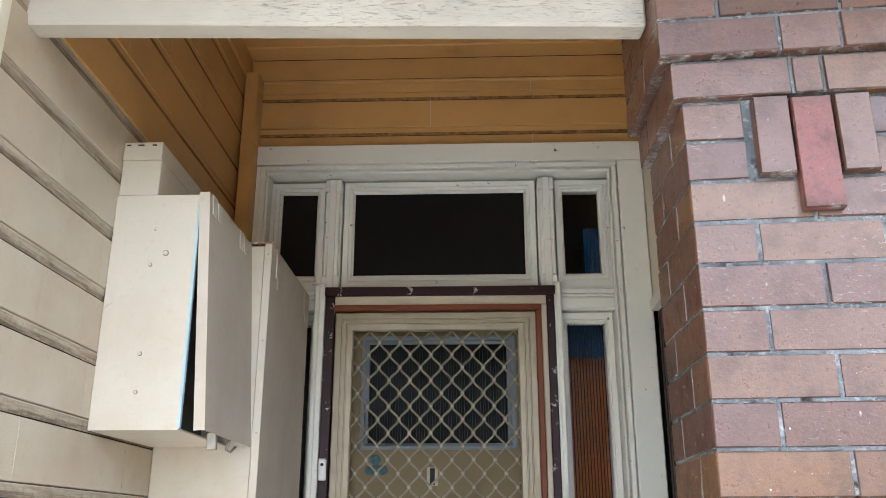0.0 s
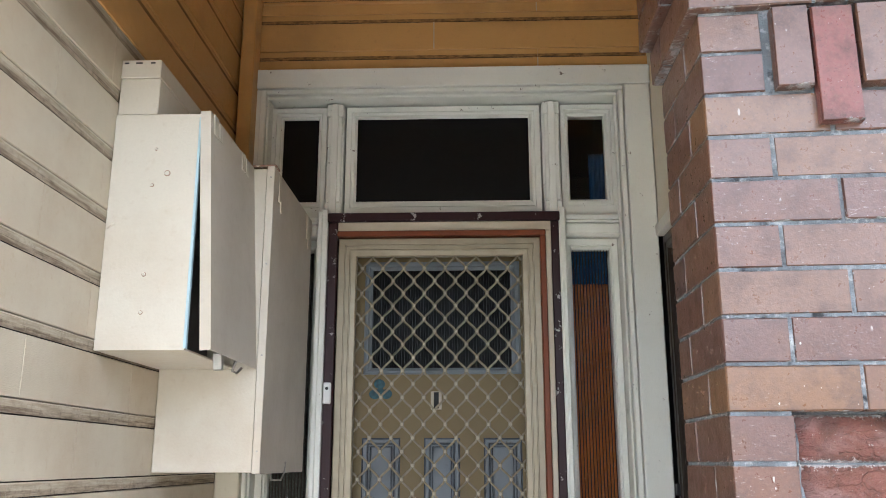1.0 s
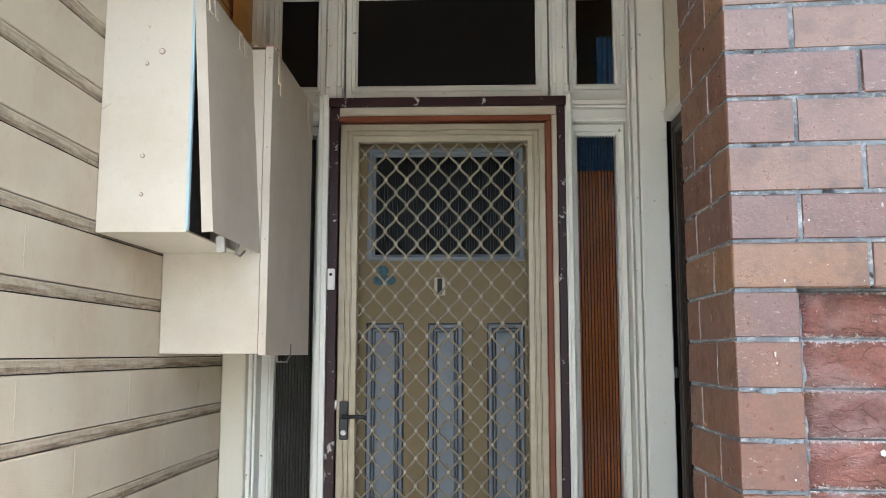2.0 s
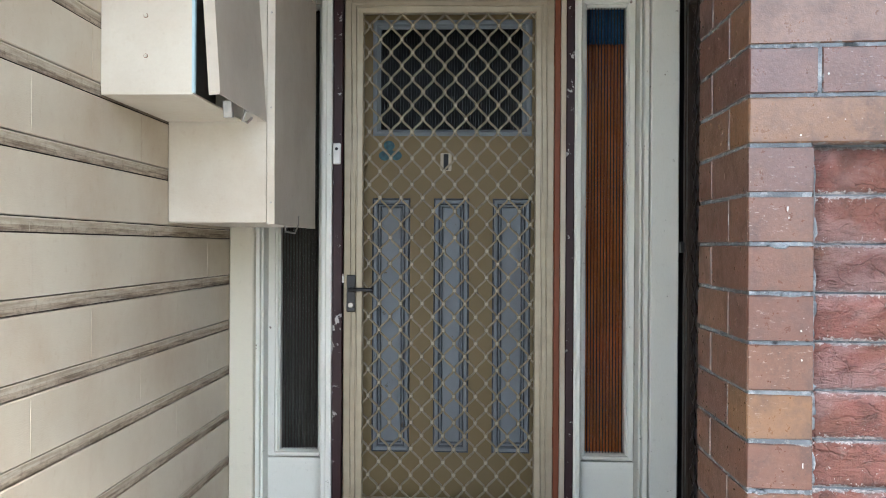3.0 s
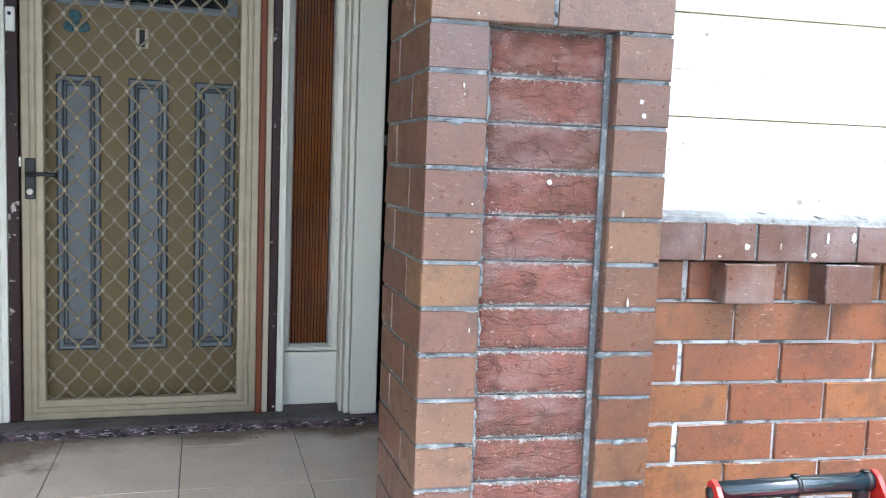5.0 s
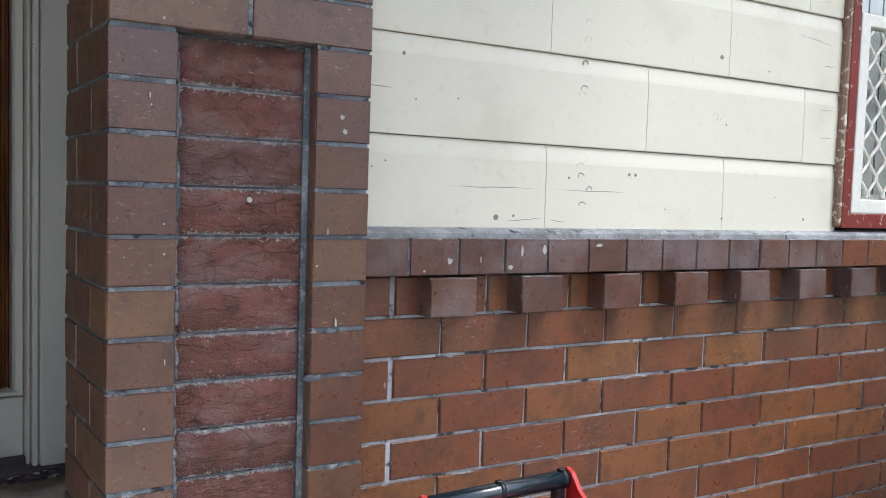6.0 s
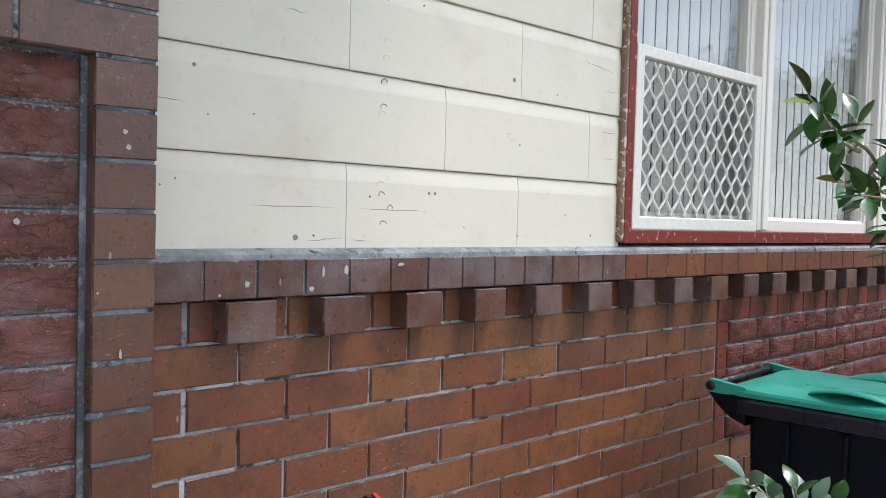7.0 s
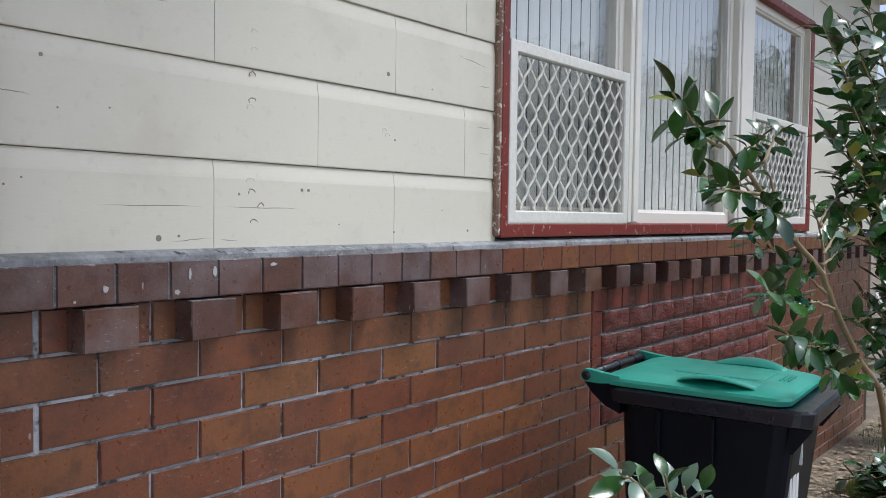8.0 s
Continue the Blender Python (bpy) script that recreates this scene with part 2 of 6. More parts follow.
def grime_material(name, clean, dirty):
    """Soot and cobweb dirt lying in streaks along a ledge; also tints the shaded laps."""
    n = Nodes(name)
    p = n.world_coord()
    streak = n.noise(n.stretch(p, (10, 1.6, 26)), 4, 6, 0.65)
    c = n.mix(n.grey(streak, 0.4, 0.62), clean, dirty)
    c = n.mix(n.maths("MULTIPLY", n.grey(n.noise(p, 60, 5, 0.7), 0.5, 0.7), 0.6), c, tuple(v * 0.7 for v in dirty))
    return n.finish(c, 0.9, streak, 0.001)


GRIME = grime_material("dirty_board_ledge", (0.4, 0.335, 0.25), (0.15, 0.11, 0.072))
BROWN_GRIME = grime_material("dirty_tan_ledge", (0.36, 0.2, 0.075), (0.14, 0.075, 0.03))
# lap band: shading of a slope put into the colour, with dirt streaks
LAP_SHADE = grime_material("shaded_streaky_laps", (0.46, 0.405, 0.31), (0.3, 0.25, 0.18))
# near-black for shadow gaps: lap slots with their dirt, ceiling joint strips
GAP_SHADE = plain("near_black_gap_shade", (0.03, 0.022, 0.016), 0.95, 0.4, 40)


def stain_material():
    """A faint brown smudge that thins out to its rim."""
    n = Nodes("brown_water_stain")
    d = n.tree.nodes.new("ShaderNodeVectorMath")
    d.operation = "LENGTH"
    n.put(d.inputs[0], n.coord)
    ragged = n.maths("ADD", n.maths("MULTIPLY", d.outputs["Value"], 12.0), n.maths("MULTIPLY", n.noise(n.coord, 40, 5, 0.6), 0.8))
    n.put(n.bsdf.inputs["Alpha"], n.maths("MULTIPLY", n.maths("SUBTRACT", 1.0, n.grey(ragged, 0.35, 1.0)), 0.75))
    return n.finish((0.1, 0.05, 0.022), 0.8)


STAIN = stain_material()
TEAL = plain("teal_enamel", (0.03, 0.115, 0.14), 0.5, 0.7, 60)
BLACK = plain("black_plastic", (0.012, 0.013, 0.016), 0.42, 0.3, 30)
BIN_BLACK = plain("dark_blue_black_polyethylene", (0.003, 0.006, 0.012), 0.4, 0.3, 12, 0.0, 0.0006, 0.18)
BIN_GREEN = plain("green_polyethylene", (0.045, 0.41, 0.3), 0.4, 0.2, 10, 0.0, 0.0006, 0.6)
BIN_RIM = plain("lighter_blue_black_rim", (0.006, 0.01, 0.02), 0.3, 0.5, 18, 0.0, 0.0008, 0.5)
RED_PLASTIC = plain("red_plastic", (0.5, 0.025, 0.02), 0.35, 0.2, 20)
GRIP = plain("dark_glossy_tube", (0.012, 0.022, 0.03), 0.16, 0.2, 30, 0.0, 0.0002, 1.0)
STEEL = plain("dull_steel", (0.5, 0.48, 0.44), 0.35, 0.3, 40, 0.9)
BROWN_METAL = plain("dark_brown_screen_frame", (0.025, 0.015, 0.01), 0.4, 0.3, 20)
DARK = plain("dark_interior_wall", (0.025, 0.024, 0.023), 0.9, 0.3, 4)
BLIND = plain("grey_vertical_blind", (0.8, 0.82, 0.75), 0.7, 0.06, 6)
ORANGE_CLOTH = plain("rust_orange_curtain", (0.62, 0.2, 0.04), 0.85, 0.2, 8)
BLUE_CLOTH = plain("deep_blue_cloth", (0.01, 0.1, 0.24), 0.8, 0.3, 8)
GREY_CLOTH = plain("grey_net_curtain", (0.1, 0.105, 0.098), 0.9, 0.3, 8)
GLASS = glass_mat("window_glass", 0.01)
REEDED = glass_mat("reeded_glass", 0.03, (0.93, 0.95, 0.94), 1.22)
# dark stripes that refraction would give, painted into the grooves
FLUTES = plain("brown_refraction_stripes", (0.03, 0.018, 0.012), 0.5, 0.5, 14)
DARK_PANE = plain("matte_black_pane", (0.006, 0.006, 0.006), 0.4, 0.3, 20, 0.0, 0.0004, 0.25)
DOOR_GLASS = plain("dark_reeded_glass", (0.004, 0.005, 0.005), 0.22, 0.3, 20, 0.0, 0.0002, 0.5)
WHITE_PLASTIC = plain("white_plastic", (0.8, 0.8, 0.78), 0.35, 0.08, 20)

BRICK_STOPS = [(0.0, (0.119, 0.048, 0.029)), (0.15, (0.145, 0.069, 0.040)), (0.3, (0.101, 0.039, 0.027)), (0.45, (0.154, 0.079, 0.046)), (0.6, (0.114, 0.046, 0.029)),
               (0.74, (0.097, 0.047, 0.040)), (0.86, (0.069, 0.033, 0.032)), (0.93, (0.136, 0.059, 0.033)), (1.0, (0.189, 0.106, 0.040))]
BRICK = brick_mat("face_brick", BRICK_STOPS, gloss=0.8)
WALL_BRICK = brick_mat("wall_face_brick", [(0.0, (0.209, 0.071, 0.029)), (0.25, (0.165, 0.053, 0.026)), (0.5, (0.218, 0.085, 0.033)), (0.7, (0.165, 0.055, 0.030)), (0.85, (0.194, 0.068, 0.030)), (1.0, (0.233, 0.097, 0.035))], gloss=0.7)
HEADER_BRICK = brick_mat("purple_brown_header_brick", [(0.0, (0.08, 0.04, 0.034)), (0.3, (0.115, 0.048, 0.031)), (0.6, (0.078, 0.05, 0.05)), (0.8, (0.1, 0.042, 0.03)), (1.0, (0.13, 0.055, 0.03))], bloom=0.28, gloss=0.6)
RED_BRICK = brick_mat("red_border_brick", [(0.0, (0.2, 0.042, 0.028)), (1.0, (0.16, 0.042, 0.03))])
ROCK_BRICK = brick_mat("rock_faced_brick", [(0.0, (0.2, 0.068, 0.052)), (0.4, (0.225, 0.085, 0.066)), (0.75, (0.185, 0.066, 0.053)), (1.0, (0.15, 0.07, 0.062))], rock=True)
DARK_ROCK = brick_mat("dark_rock_faced_brick", [(0.0, (0.2, 0.045, 0.034)), (0.5, (0.22, 0.06, 0.044)), (1.0, (0.15, 0.045, 0.036))], rock=True, pale=0.3, gloss=0.2)
ROSE_BRICK = brick_mat("rose_brick", [(0.0, (0.2, 0.062, 0.05)), (1.0, (0.18, 0.06, 0.05))])
MORTAR = mortar_mat("grey_mortar", (0.115, 0.127, 0.137), 0.7)
WALL_MORTAR = mortar_mat("pale_grey_wall_mortar", (0.32, 0.325, 0.33), 0.64)
SILL_MORTAR = mortar_mat("pale_sill_render", (0.22, 0.225, 0.225), 0.7)


def tile_material():
    n = Nodes("porch_tile")
    p = n.world_coord()
    c = n.mix(n.grey(n.noise(p, 5, 5), 0.35, 0.7), (0.66, 0.585, 0.51), (0.57, 0.495, 0.42))
    c = n.mix(n.maths("MULTIPLY", n.grey(n.noise(p, 70, 4), 0.5, 0.75), 0.3), c, (0.28, 0.23, 0.18))
    # leaf dust and dirt swept into the corners by the threshold
    n2 = n.tree.nodes.new("ShaderNodeSeparateXYZ")
    n.put(n2.inputs[0], p)
    left = n.maths("ADD", n.maths("MULTIPLY", n2.outputs[0], -1.25), n.maths("MULTIPLY", n2.outputs[1], 0.62))
    dirt = n.maths("ADD", left, n.maths("MULTIPLY", n.noise(p, 6, 6, 0.6), 0.75))
    back = n.maths("ADD", n.maths("SUBTRACT", n2.outputs[1], n.maths("MULTIPLY", n2.outputs[0], 0.079)), n.maths("MULTIPLY", n.noise(p, 4, 6, 0.6), 0.35))
    both = n.maths("MAXIMUM", n.grey(dirt, 2.85, 3.05), n.grey(back, 3.63, 3.74))
    c = n.mix(n.maths("MULTIPLY", both, n.maths("ADD", n.maths("MULTIPLY", n.noise(p, 40, 5), 0.45), 0.62)), c, (0.155, 0.115, 0.082))
    return n.finish(c, n.maths("ADD", n.maths("MULTIPLY", both, 0.35), 0.35), n.noise(p, 90, 4), 0.0008)


TILE = tile_material()


def fly_mesh():
    """Woven fly wire: half of what lies behind it shows through."""
    n = Nodes("grey_fly_wire")
    n.put(n.bsdf.inputs["Alpha"], 0.22)
    return n.finish((0.13, 0.135, 0.13), 0.6, spec=0.2)


FLY_WIRE = fly_mesh()


def threshold_material():
    n = Nodes("worn_threshold_paint")
    p = n.world_coord()
    c = n.mix(n.grey(n.noise(p, 6, 5), 0.35, 0.7), (0.12, 0.11, 0.11), (0.07, 0.064, 0.066))
    worn = n.noise(n.stretch(p, (0.35, 1, 1.6)), 55, 7, 0.72)
    c = n.mix(n.grey(worn, 0.56, 0.62), c, (0.04, 0.034, 0.05))
    c = n.mix(n.grey(worn, 0.68, 0.71), c, (0.5, 0.5, 0.52))
    return n.finish(c, 0.75, worn, 0.004)


THRESHOLD = threshold_material()


def flaking_edge_material():
    """Crusts of white paint over purple and black rotten timber."""
    n = Nodes("flaking_sill_edge")
    p = n.world_coord()
    crust = n.noise(n.stretch(p, (0.45, 1, 1.5)), 60, 8, 0.75)
    c = n.mix(n.grey(n.noise(p, 22, 5, 0.7), 0.4, 0.6), (0.018, 0.014, 0.016), (0.11, 0.075, 0.1))
    c = n.mix(n.grey(crust, 0.545, 0.6), c, (0.5, 0.48, 0.49))
    c = n.mix(n.grey(n.noise(p, 9, 4), 0.56, 0.66), c, (0.09, 0.07, 0.06))
    return n.finish(c, 0.85, crust, 0.006)


FLAKED = flaking_edge_material()


def fascia_material():
    """White paint weathered to a grey crackle, with smooth patches that still hold."""
    n = Nodes("flaking_white_fascia")
    p = n.world_coord()
    crackle = n.noise(n.stretch(p, (0.35, 1, 2.2)), 110, 8, 0.75)
    patch = n.noise(n.stretch(p, (0.25, 1, 1.2)), 3.0, 3)
    c = n.mix(n.grey(n.noise(p, 3, 5), 0.4, 0.7), (0.47, 0.445, 0.385), (0.39, 0.365, 0.315))
    lines = n.maths("MULTIPLY", n.grey(crackle, 0.53, 0.63), n.maths("ADD", n.maths("MULTIPLY", n.grey(patch, 0.5, 0.62), 0.6), 0.05))
    c = n.mix(lines, c, (0.13, 0.125, 0.115))
    return n.finish(c, 0.65, n.maths("MULTIPLY", lines, -1.0), 0.0016)


FASCIA = fascia_material()


def ground_material():
    n = Nodes("garden_soil_and_litter")
    p = n.world_coord()
    c = n.mix(n.grey(n.noise(p, 5, 6, 0.65), 0.35, 0.65), (0.15, 0.12, 0.08), (0.27, 0.22, 0.15))
    c = n.mix(n.maths("MULTIPLY", n.grey(n.noise(p, 70, 5, 0.7), 0.5, 0.7), 0.7), c, (0.05, 0.04, 0.03))
    return n.finish(c, 0.95, n.noise(p, 45, 7, 0.7), 0.02)


GROUND = ground_material()


def leaf_material(name, a, b, rough=0.32):
    n = Nodes(name)
    p = n.world_coord()
    c = n.mix(n.rand(), a, b)
    c = n.mix(n.maths("MULTIPLY", n.grey(n.noise(p, 40, 3), 0.4, 0.7), 0.35), c, tuple(v * 0.6 for v in a))
    n.bsdf.inputs["Subsurface Weight"].default_value = 0.0
    return n.finish(c, rough, n.noise(p, 60, 3), 0.0008, spec=0.75)


CONCRETE = mortar_mat("pale_concrete", (0.42, 0.41, 0.38))
LEAF = leaf_material("glossy_green_leaf", (0.014, 0.05, 0.01), (0.04, 0.13, 0.018), 0.2)
LEAF_YELLOW = leaf_material("yellowing_leaf", (0.2, 0.24, 0.03), (0.34, 0.3, 0.05), 0.35)
LEAF_PALE = leaf_material("silver_green_leaf", (0.055, 0.115, 0.065), (0.11, 0.185, 0.115), 0.28)
FAR_LEAF = leaf_material("dull_tree_foliage", (0.04, 0.08, 0.03), (0.08, 0.13, 0.05), 0.6)
STEM = plain("brown_green_stem", (0.3, 0.225, 0.12), 0.7, 0.35, 25)
GRASS = plain("grass_green", (0.11, 0.19, 0.045), 0.7, 0.4, 6)
LITTER = plain("dry_leaf_litter", (0.42, 0.33, 0.21), 0.85, 0.5, 9)

# ---- mesh helpers ----


def mesh_of(name, verts, faces, mat, smooth=False):
    me = bpy.data.meshes.new(name)
    me.from_pydata(verts, [], faces)
    me.materials.append(mat)
    if smooth:
        for poly in me.polygons:
            poly.use_smooth = True
    me.update()
    return me


def from_bm(name, bm, mat, smooth=False):
    me = bpy.data.meshes.new(name)
    bm.normal_update()
    bm.to_mesh(me)
    bm.free()
    me.materials.append(mat)
    if smooth:
        for poly in me.polygons:
            poly.use_smooth = True
    return me


def part(name, me, parent, label="", m=None):
    ob = new(name, me)
    ob.parent = parent
    if m is not None:
        ob.matrix_basis = m
    if label:
        ob["label"] = label
    return ob


def thing(name, label, category, m=None, group="", kind="", me=None):
    ob = new(name, me)
    if m is not None:
        ob.matrix_basis = m
    return tagged(ob, label, category, group, kind)


def bevel_box(x0, x1, y0, y1, z0, z1, b=0.003, seg=1):
    bm = bmesh.new()
    bmesh.ops.create_cube(bm, size=1)
    for v in bm.verts:
        v.co = Vector(((x0 + x1) / 2 + v.co.x * (x1 - x0), (y0 + y1) / 2 + v.co.y * (y1 - y0), (z0 + z1) / 2 + v.co.z * (z1 - z0)))
    if b:
        bmesh.ops.bevel(bm, geom=bm.edges[:], offset=min(b, 0.45 * min(x1 - x0, y1 - y0, z1 - z0)), segments=seg, affect="EDGES")
    return bm


def slab(name, x0, x1, y0, y1, z0, z1, mat, parent=None, b=0.003, label="", seg=1):
    return part(name, from_bm(name, bevel_box(x0, x1, y0, y1, z0, z1, b, seg), mat), parent, label)


def joined(name, boxes, mat, b=0.002):
    """One mesh out of several butting boxes."""
    bm = bmesh.new()
    for box in boxes:
        one = bevel_box(*box, b)
        tmp = bpy.data.meshes.new("tmp")
        one.to_mesh(tmp)
        one.free()
        bm.from_mesh(tmp)
        bpy.data.meshes.remove(tmp)
    return from_bm(name, bm, mat)


def frame_mesh(name, x0, x1, z0, z1, wl, wr, wt, wb, y0, y1, mat, steps=((0.0, 0.0),)):
    """A mitred frame in the xz plane. steps: (share of the width, set-back in metres) of its moulded face, outer to inner."""
    prof = [(0.0, y1 - y0)] + [(s, d) for s, d in steps] + [(1.0, steps[-1][1] if steps else 0.0), (1.0, y1 - y0)]
    verts, faces = [], []
    for s, d in prof:
        verts += [(x0 + wl * s, y0 + d, z0 + wb * s), (x1 - wr * s, y0 + d, z0 + wb * s), (x1 - wr * s, y0 + d, z1 - wt * s), (x0 + wl * s, y0 + d, z1 - wt * s)]
    for k in range(len(prof) - 1):
        for i in range(4):
            j = (i + 1) % 4
            a, b2 = 4 * k, 4 * (k + 1)
            faces.append((a + i, a + j, b2 + j, b2 + i))
    a = 4 * (len(prof) - 1)
    for i in range(4):
        j = (i + 1) % 4
        faces.append((a + i, a + j, j, i))
    bm = bmesh.new()
    vs = [bm.verts.new(v) for v in verts]
    for fc in faces:
        bm.faces.new([vs[i] for i in fc])
    bmesh.ops.recalc_face_normals(bm, faces=bm.faces[:])
    return from_bm(name, bm, mat)


def tube_verts(points, radius, sides=6, start=0):
    """Rings of a tube along points."""
    verts, faces = [], []
    pts = [Vector(p) for p in points]
    for i, p in enumerate(pts):
        d = (pts[min(i + 1, len(pts) - 1)] - pts[max(i - 1, 0)]).normalized()
        side = d.cross(Vector((0, 0, 1)) if abs(d.z) < 0.9 else Vector((0, 1, 0))).normalized()
        up = side.cross(d)
        r = radius[i] if isinstance(radius, (list, tuple)) else radius
        for k in range(sides):
            a = 2 * math.pi * k / sides
            verts.append(tuple(p + side * (r * math.cos(a)) + up * (r * math.sin(a))))
        if i:
            for k in range(sides):
                q = (k + 1) % sides
                o = start + sides * (i - 1)
                faces.append((o + k, o + q, o + sides + q, o + sides + k))
    n = start + sides * (len(pts) - 1)
    faces.append(tuple(start + k for k in reversed(range(sides))))
    faces.append(tuple(n + k for k in range(sides)))
    return verts, faces


def tube(name, points, radius, mat, sides=8):
    v, fc = tube_verts(points, radius, sides)
    me = mesh_of(name, v, fc, mat, True)
    bm = bmesh.new()
    bm.from_mesh(me)
    bmesh.ops.recalc_face_normals(bm, faces=bm.faces[:])
    bm.to_mesh(me)
    bm.free()
    return me


def disc_prism(name, r, depth, mat, sides=20, squash=1.0):
    """A short cylinder lying along y, front at y = -depth."""
    v = [(r * math.cos(2 * math.pi * k / sides), -d, squash * r * math.sin(2 * math.pi * k / sides)) for d in (0.0, depth * 0.7) for k in range(sides)]
    v += [(0.85 * x, -depth, 0.85 * z) for x, _, z in v[:sides]]
    fc = [tuple(range(sides - 1, -1, -1))[::-1], tuple(2 * sides + k for k in range(sides))[::-1]]
    for ring in range(2):
        for k in range(sides):
            q = (k + 1) % sides
            fc.append((ring * sides + k, (ring + 1) * sides + k, (ring + 1) * sides + q, ring * sides + q))
    bm = bmesh.new()
    vs = [bm.verts.new(p) for p in v]
    for q in fc:
        bm.faces.new([vs[i] for i in q])
    bmesh.ops.recalc_face_normals(bm, faces=bm.faces[:])
    return from_bm(name, bm, mat)


PIECE_MESHES = {}


def brick_mesh(w, d, h, mat, variant=0, rock=0.0, skew=0.0):
    """A brick with worn edges; its front lies at y = 0, its lower left corner at the origin. rock: depth of a split face."""
    key = (round(w, 3), round(d, 3), round(h, 3), mat.name, variant, rock, skew)
    if key in PIECE_MESHES:
        return PIECE_MESHES[key]
    rng = random.Random(hash((round(w * 1000), round(d * 1000), round(h * 1000), variant)) & 0xFFFF)
    verts, faces = [], []
    nx, nz = (10, 6) if rock else (2, 2)
    c = 0.0022
    for iz in range(nz):
        for ix in range(nx):
            x, z = c + (w - 2 * c) * ix / (nx - 1), c + (h - 2 * c) * iz / (nz - 1)
            y = rng.uniform(-0.0012, 0.0012)
            if rock and 0 < ix < nx - 1 and 0 < iz < nz - 1:
                y = -rock * (0.35 + 0.9 * noise.noise((x * 21 + variant * 7, variant * 3, z * 30)) + rng.uniform(-0.3, 0.3))
                x += rng.uniform(-0.3, 0.3) * w / nx
                z += rng.uniform(-0.3, 0.3) * h / nz
            verts.append((x + rng.uniform(-0.001, 0.001), y, z + rng.uniform(-0.001, 0.001)))
    for iz in range(nz - 1):
        for ix in range(nx - 1):
            a = iz * nx + ix
            faces.append((a, a + 1, a + nx + 1, a + nx))
    loop = list(range(nx)) + [nx * k + nx - 1 for k in range(1, nz)] + [nx * (nz - 1) + k for k in range(nx - 2, -1, -1)] + [nx * k for k in range(nz - 2, 0, -1)]
    n0 = len(verts)
    for i in loop:
        x, y, z = verts[i]
        verts.append((0 if x < 2 * c else w if x > w - 2 * c else x, 0.004, 0 if z < 2 * c else h if z > h - 2 * c else z))
    m = len(loop)
    for i in range(m):
        j = (i + 1) % m
        faces.append((loop[j], loop[i], n0 + i, n0 + j))
    n1 = len(verts)
    verts += [(verts[n0 + i][0], d, verts[n0 + i][2]) for i in range(m)]
    for i in range(m):
        j = (i + 1) % m
        faces.append((n0 + j, n0 + i, n1 + i, n1 + j))
    faces.append(tuple(n1 + i for i in range(m))[::-1])
    verts = [(x + skew * y, y, z) for x, y, z in verts]
    PIECE_MESHES[key] = mesh_of("brick", verts, faces, mat, rock > 0)
    return PIECE_MESHES[key]


def lay(parent, x, y, z, w, d, h, mat, rz=0, rock=0.0, name="brick", skew=0.0):
    """One brick as a piece of its parent; rz turns it about its corner, skew slants its ends."""
    j = random.Random(int(x * 977 + y * 3571 + z * 7919) & 0xFFFFFF)
    m = pose(x, y + j.uniform(-0.0015, 0.0015), z, j.uniform(-0.25, 0.25), 0, rz)
    return part(name, brick_mesh(w, d, h, mat, j.randrange(4), rock, skew), parent, "", m)


# ---- the plan ----
PORCH = pose(0, 3.6, 0, 0, 0, 4.5)      # u along the door wall, w into the house
LEFT_U = -0.92                          # face of the porch's side wall, in the porch's own axes
PIER_X0, PIER_X1, PIER_Y = 0.60, 1.068, 2.010
COURSE, BRICK_H = 0.0868, 0.0802
LINE = 1.259                            # a course line on the pier: top of its sunk panel
WALL_Y, BOARD_Y = 2.09, 2.08
GROUND_Z = -0.53

# ---- ground ----
ground = thing("ground", "garden soil with leaf litter", "ground", kind="structure")
_v, _f = [], []
_xs = [-400, -60, -12, -4] + [-2 + 0.5 * i for i in range(25)] + [14, 30, 90, 400]
_ys = [-400, -60, -14, -6, -3] + [-1.5 + 0.5 * i for i in range(9)] + [4, 9, 30, 400]
for yy in _ys:
    for xx in _xs:
        near = 1 if -2 < xx < 11 and -2 < yy < 3 else 0
        _v.append((xx, yy, GROUND_Z + near * 0.03 * noise.noise((xx * 1.3, yy * 1.3, 0))))
for a in range(len(_ys) - 1):
    for b2 in range(len(_xs) - 1):
        i = a * len(_xs) + b2
        _f.append((i, i + 1, i + 1 + len(_xs), i + len(_xs)))
ground.data = None
part("soil", mesh_of("soil", _v, _f, GROUND, True), ground)

# unseen bright slab, added to throw light up into the porch
path = thing("bounce_slab", "unseen pale slab added to bounce light into the porch", "path", kind="structure")
_bm = bevel_box(-7.0, 1.6, -14.0, 1.95, GROUND_Z - 0.1, GROUND_Z + 0.035, 0.01)
part("pale_slab", from_bm("pale_slab", _bm, CONCRETE), path)

# ---- porch floor ----
floor = thing("floor", "square beige porch tiles with dirt in the corner", "floor", PORCH, kind="structure")
slab("floor_bed", -1.0, 0.92, -1.62, 0.0, GROUND_Z - 0.05, -0.006, MORTAR, floor, 0.004)
slab("floor_bed", -1.0, 0.92, 0.0, 0.3, GROUND_Z - 0.05, -0.006, MORTAR, floor, 0)

threshold = thing("door_sill", "worn grey timber door sill, paint flaking at its edge", "door sill", PORCH, kind="structure")
_bm = bevel_box(-0.99, 0.78, -0.012, 0.25, -0.004, 0.036, 0.006)
for v in _bm.verts:
    v.co.z += 0.05 * max(0.0, v.co.y) if v.co.z > 0.01 else 0
    v.co.z += 0.002 * noise.noise((v.co.x * 9, v.co.y * 5, 1))
part("sill_board", from_bm("sill_board", _bm, THRESHOLD), threshold)
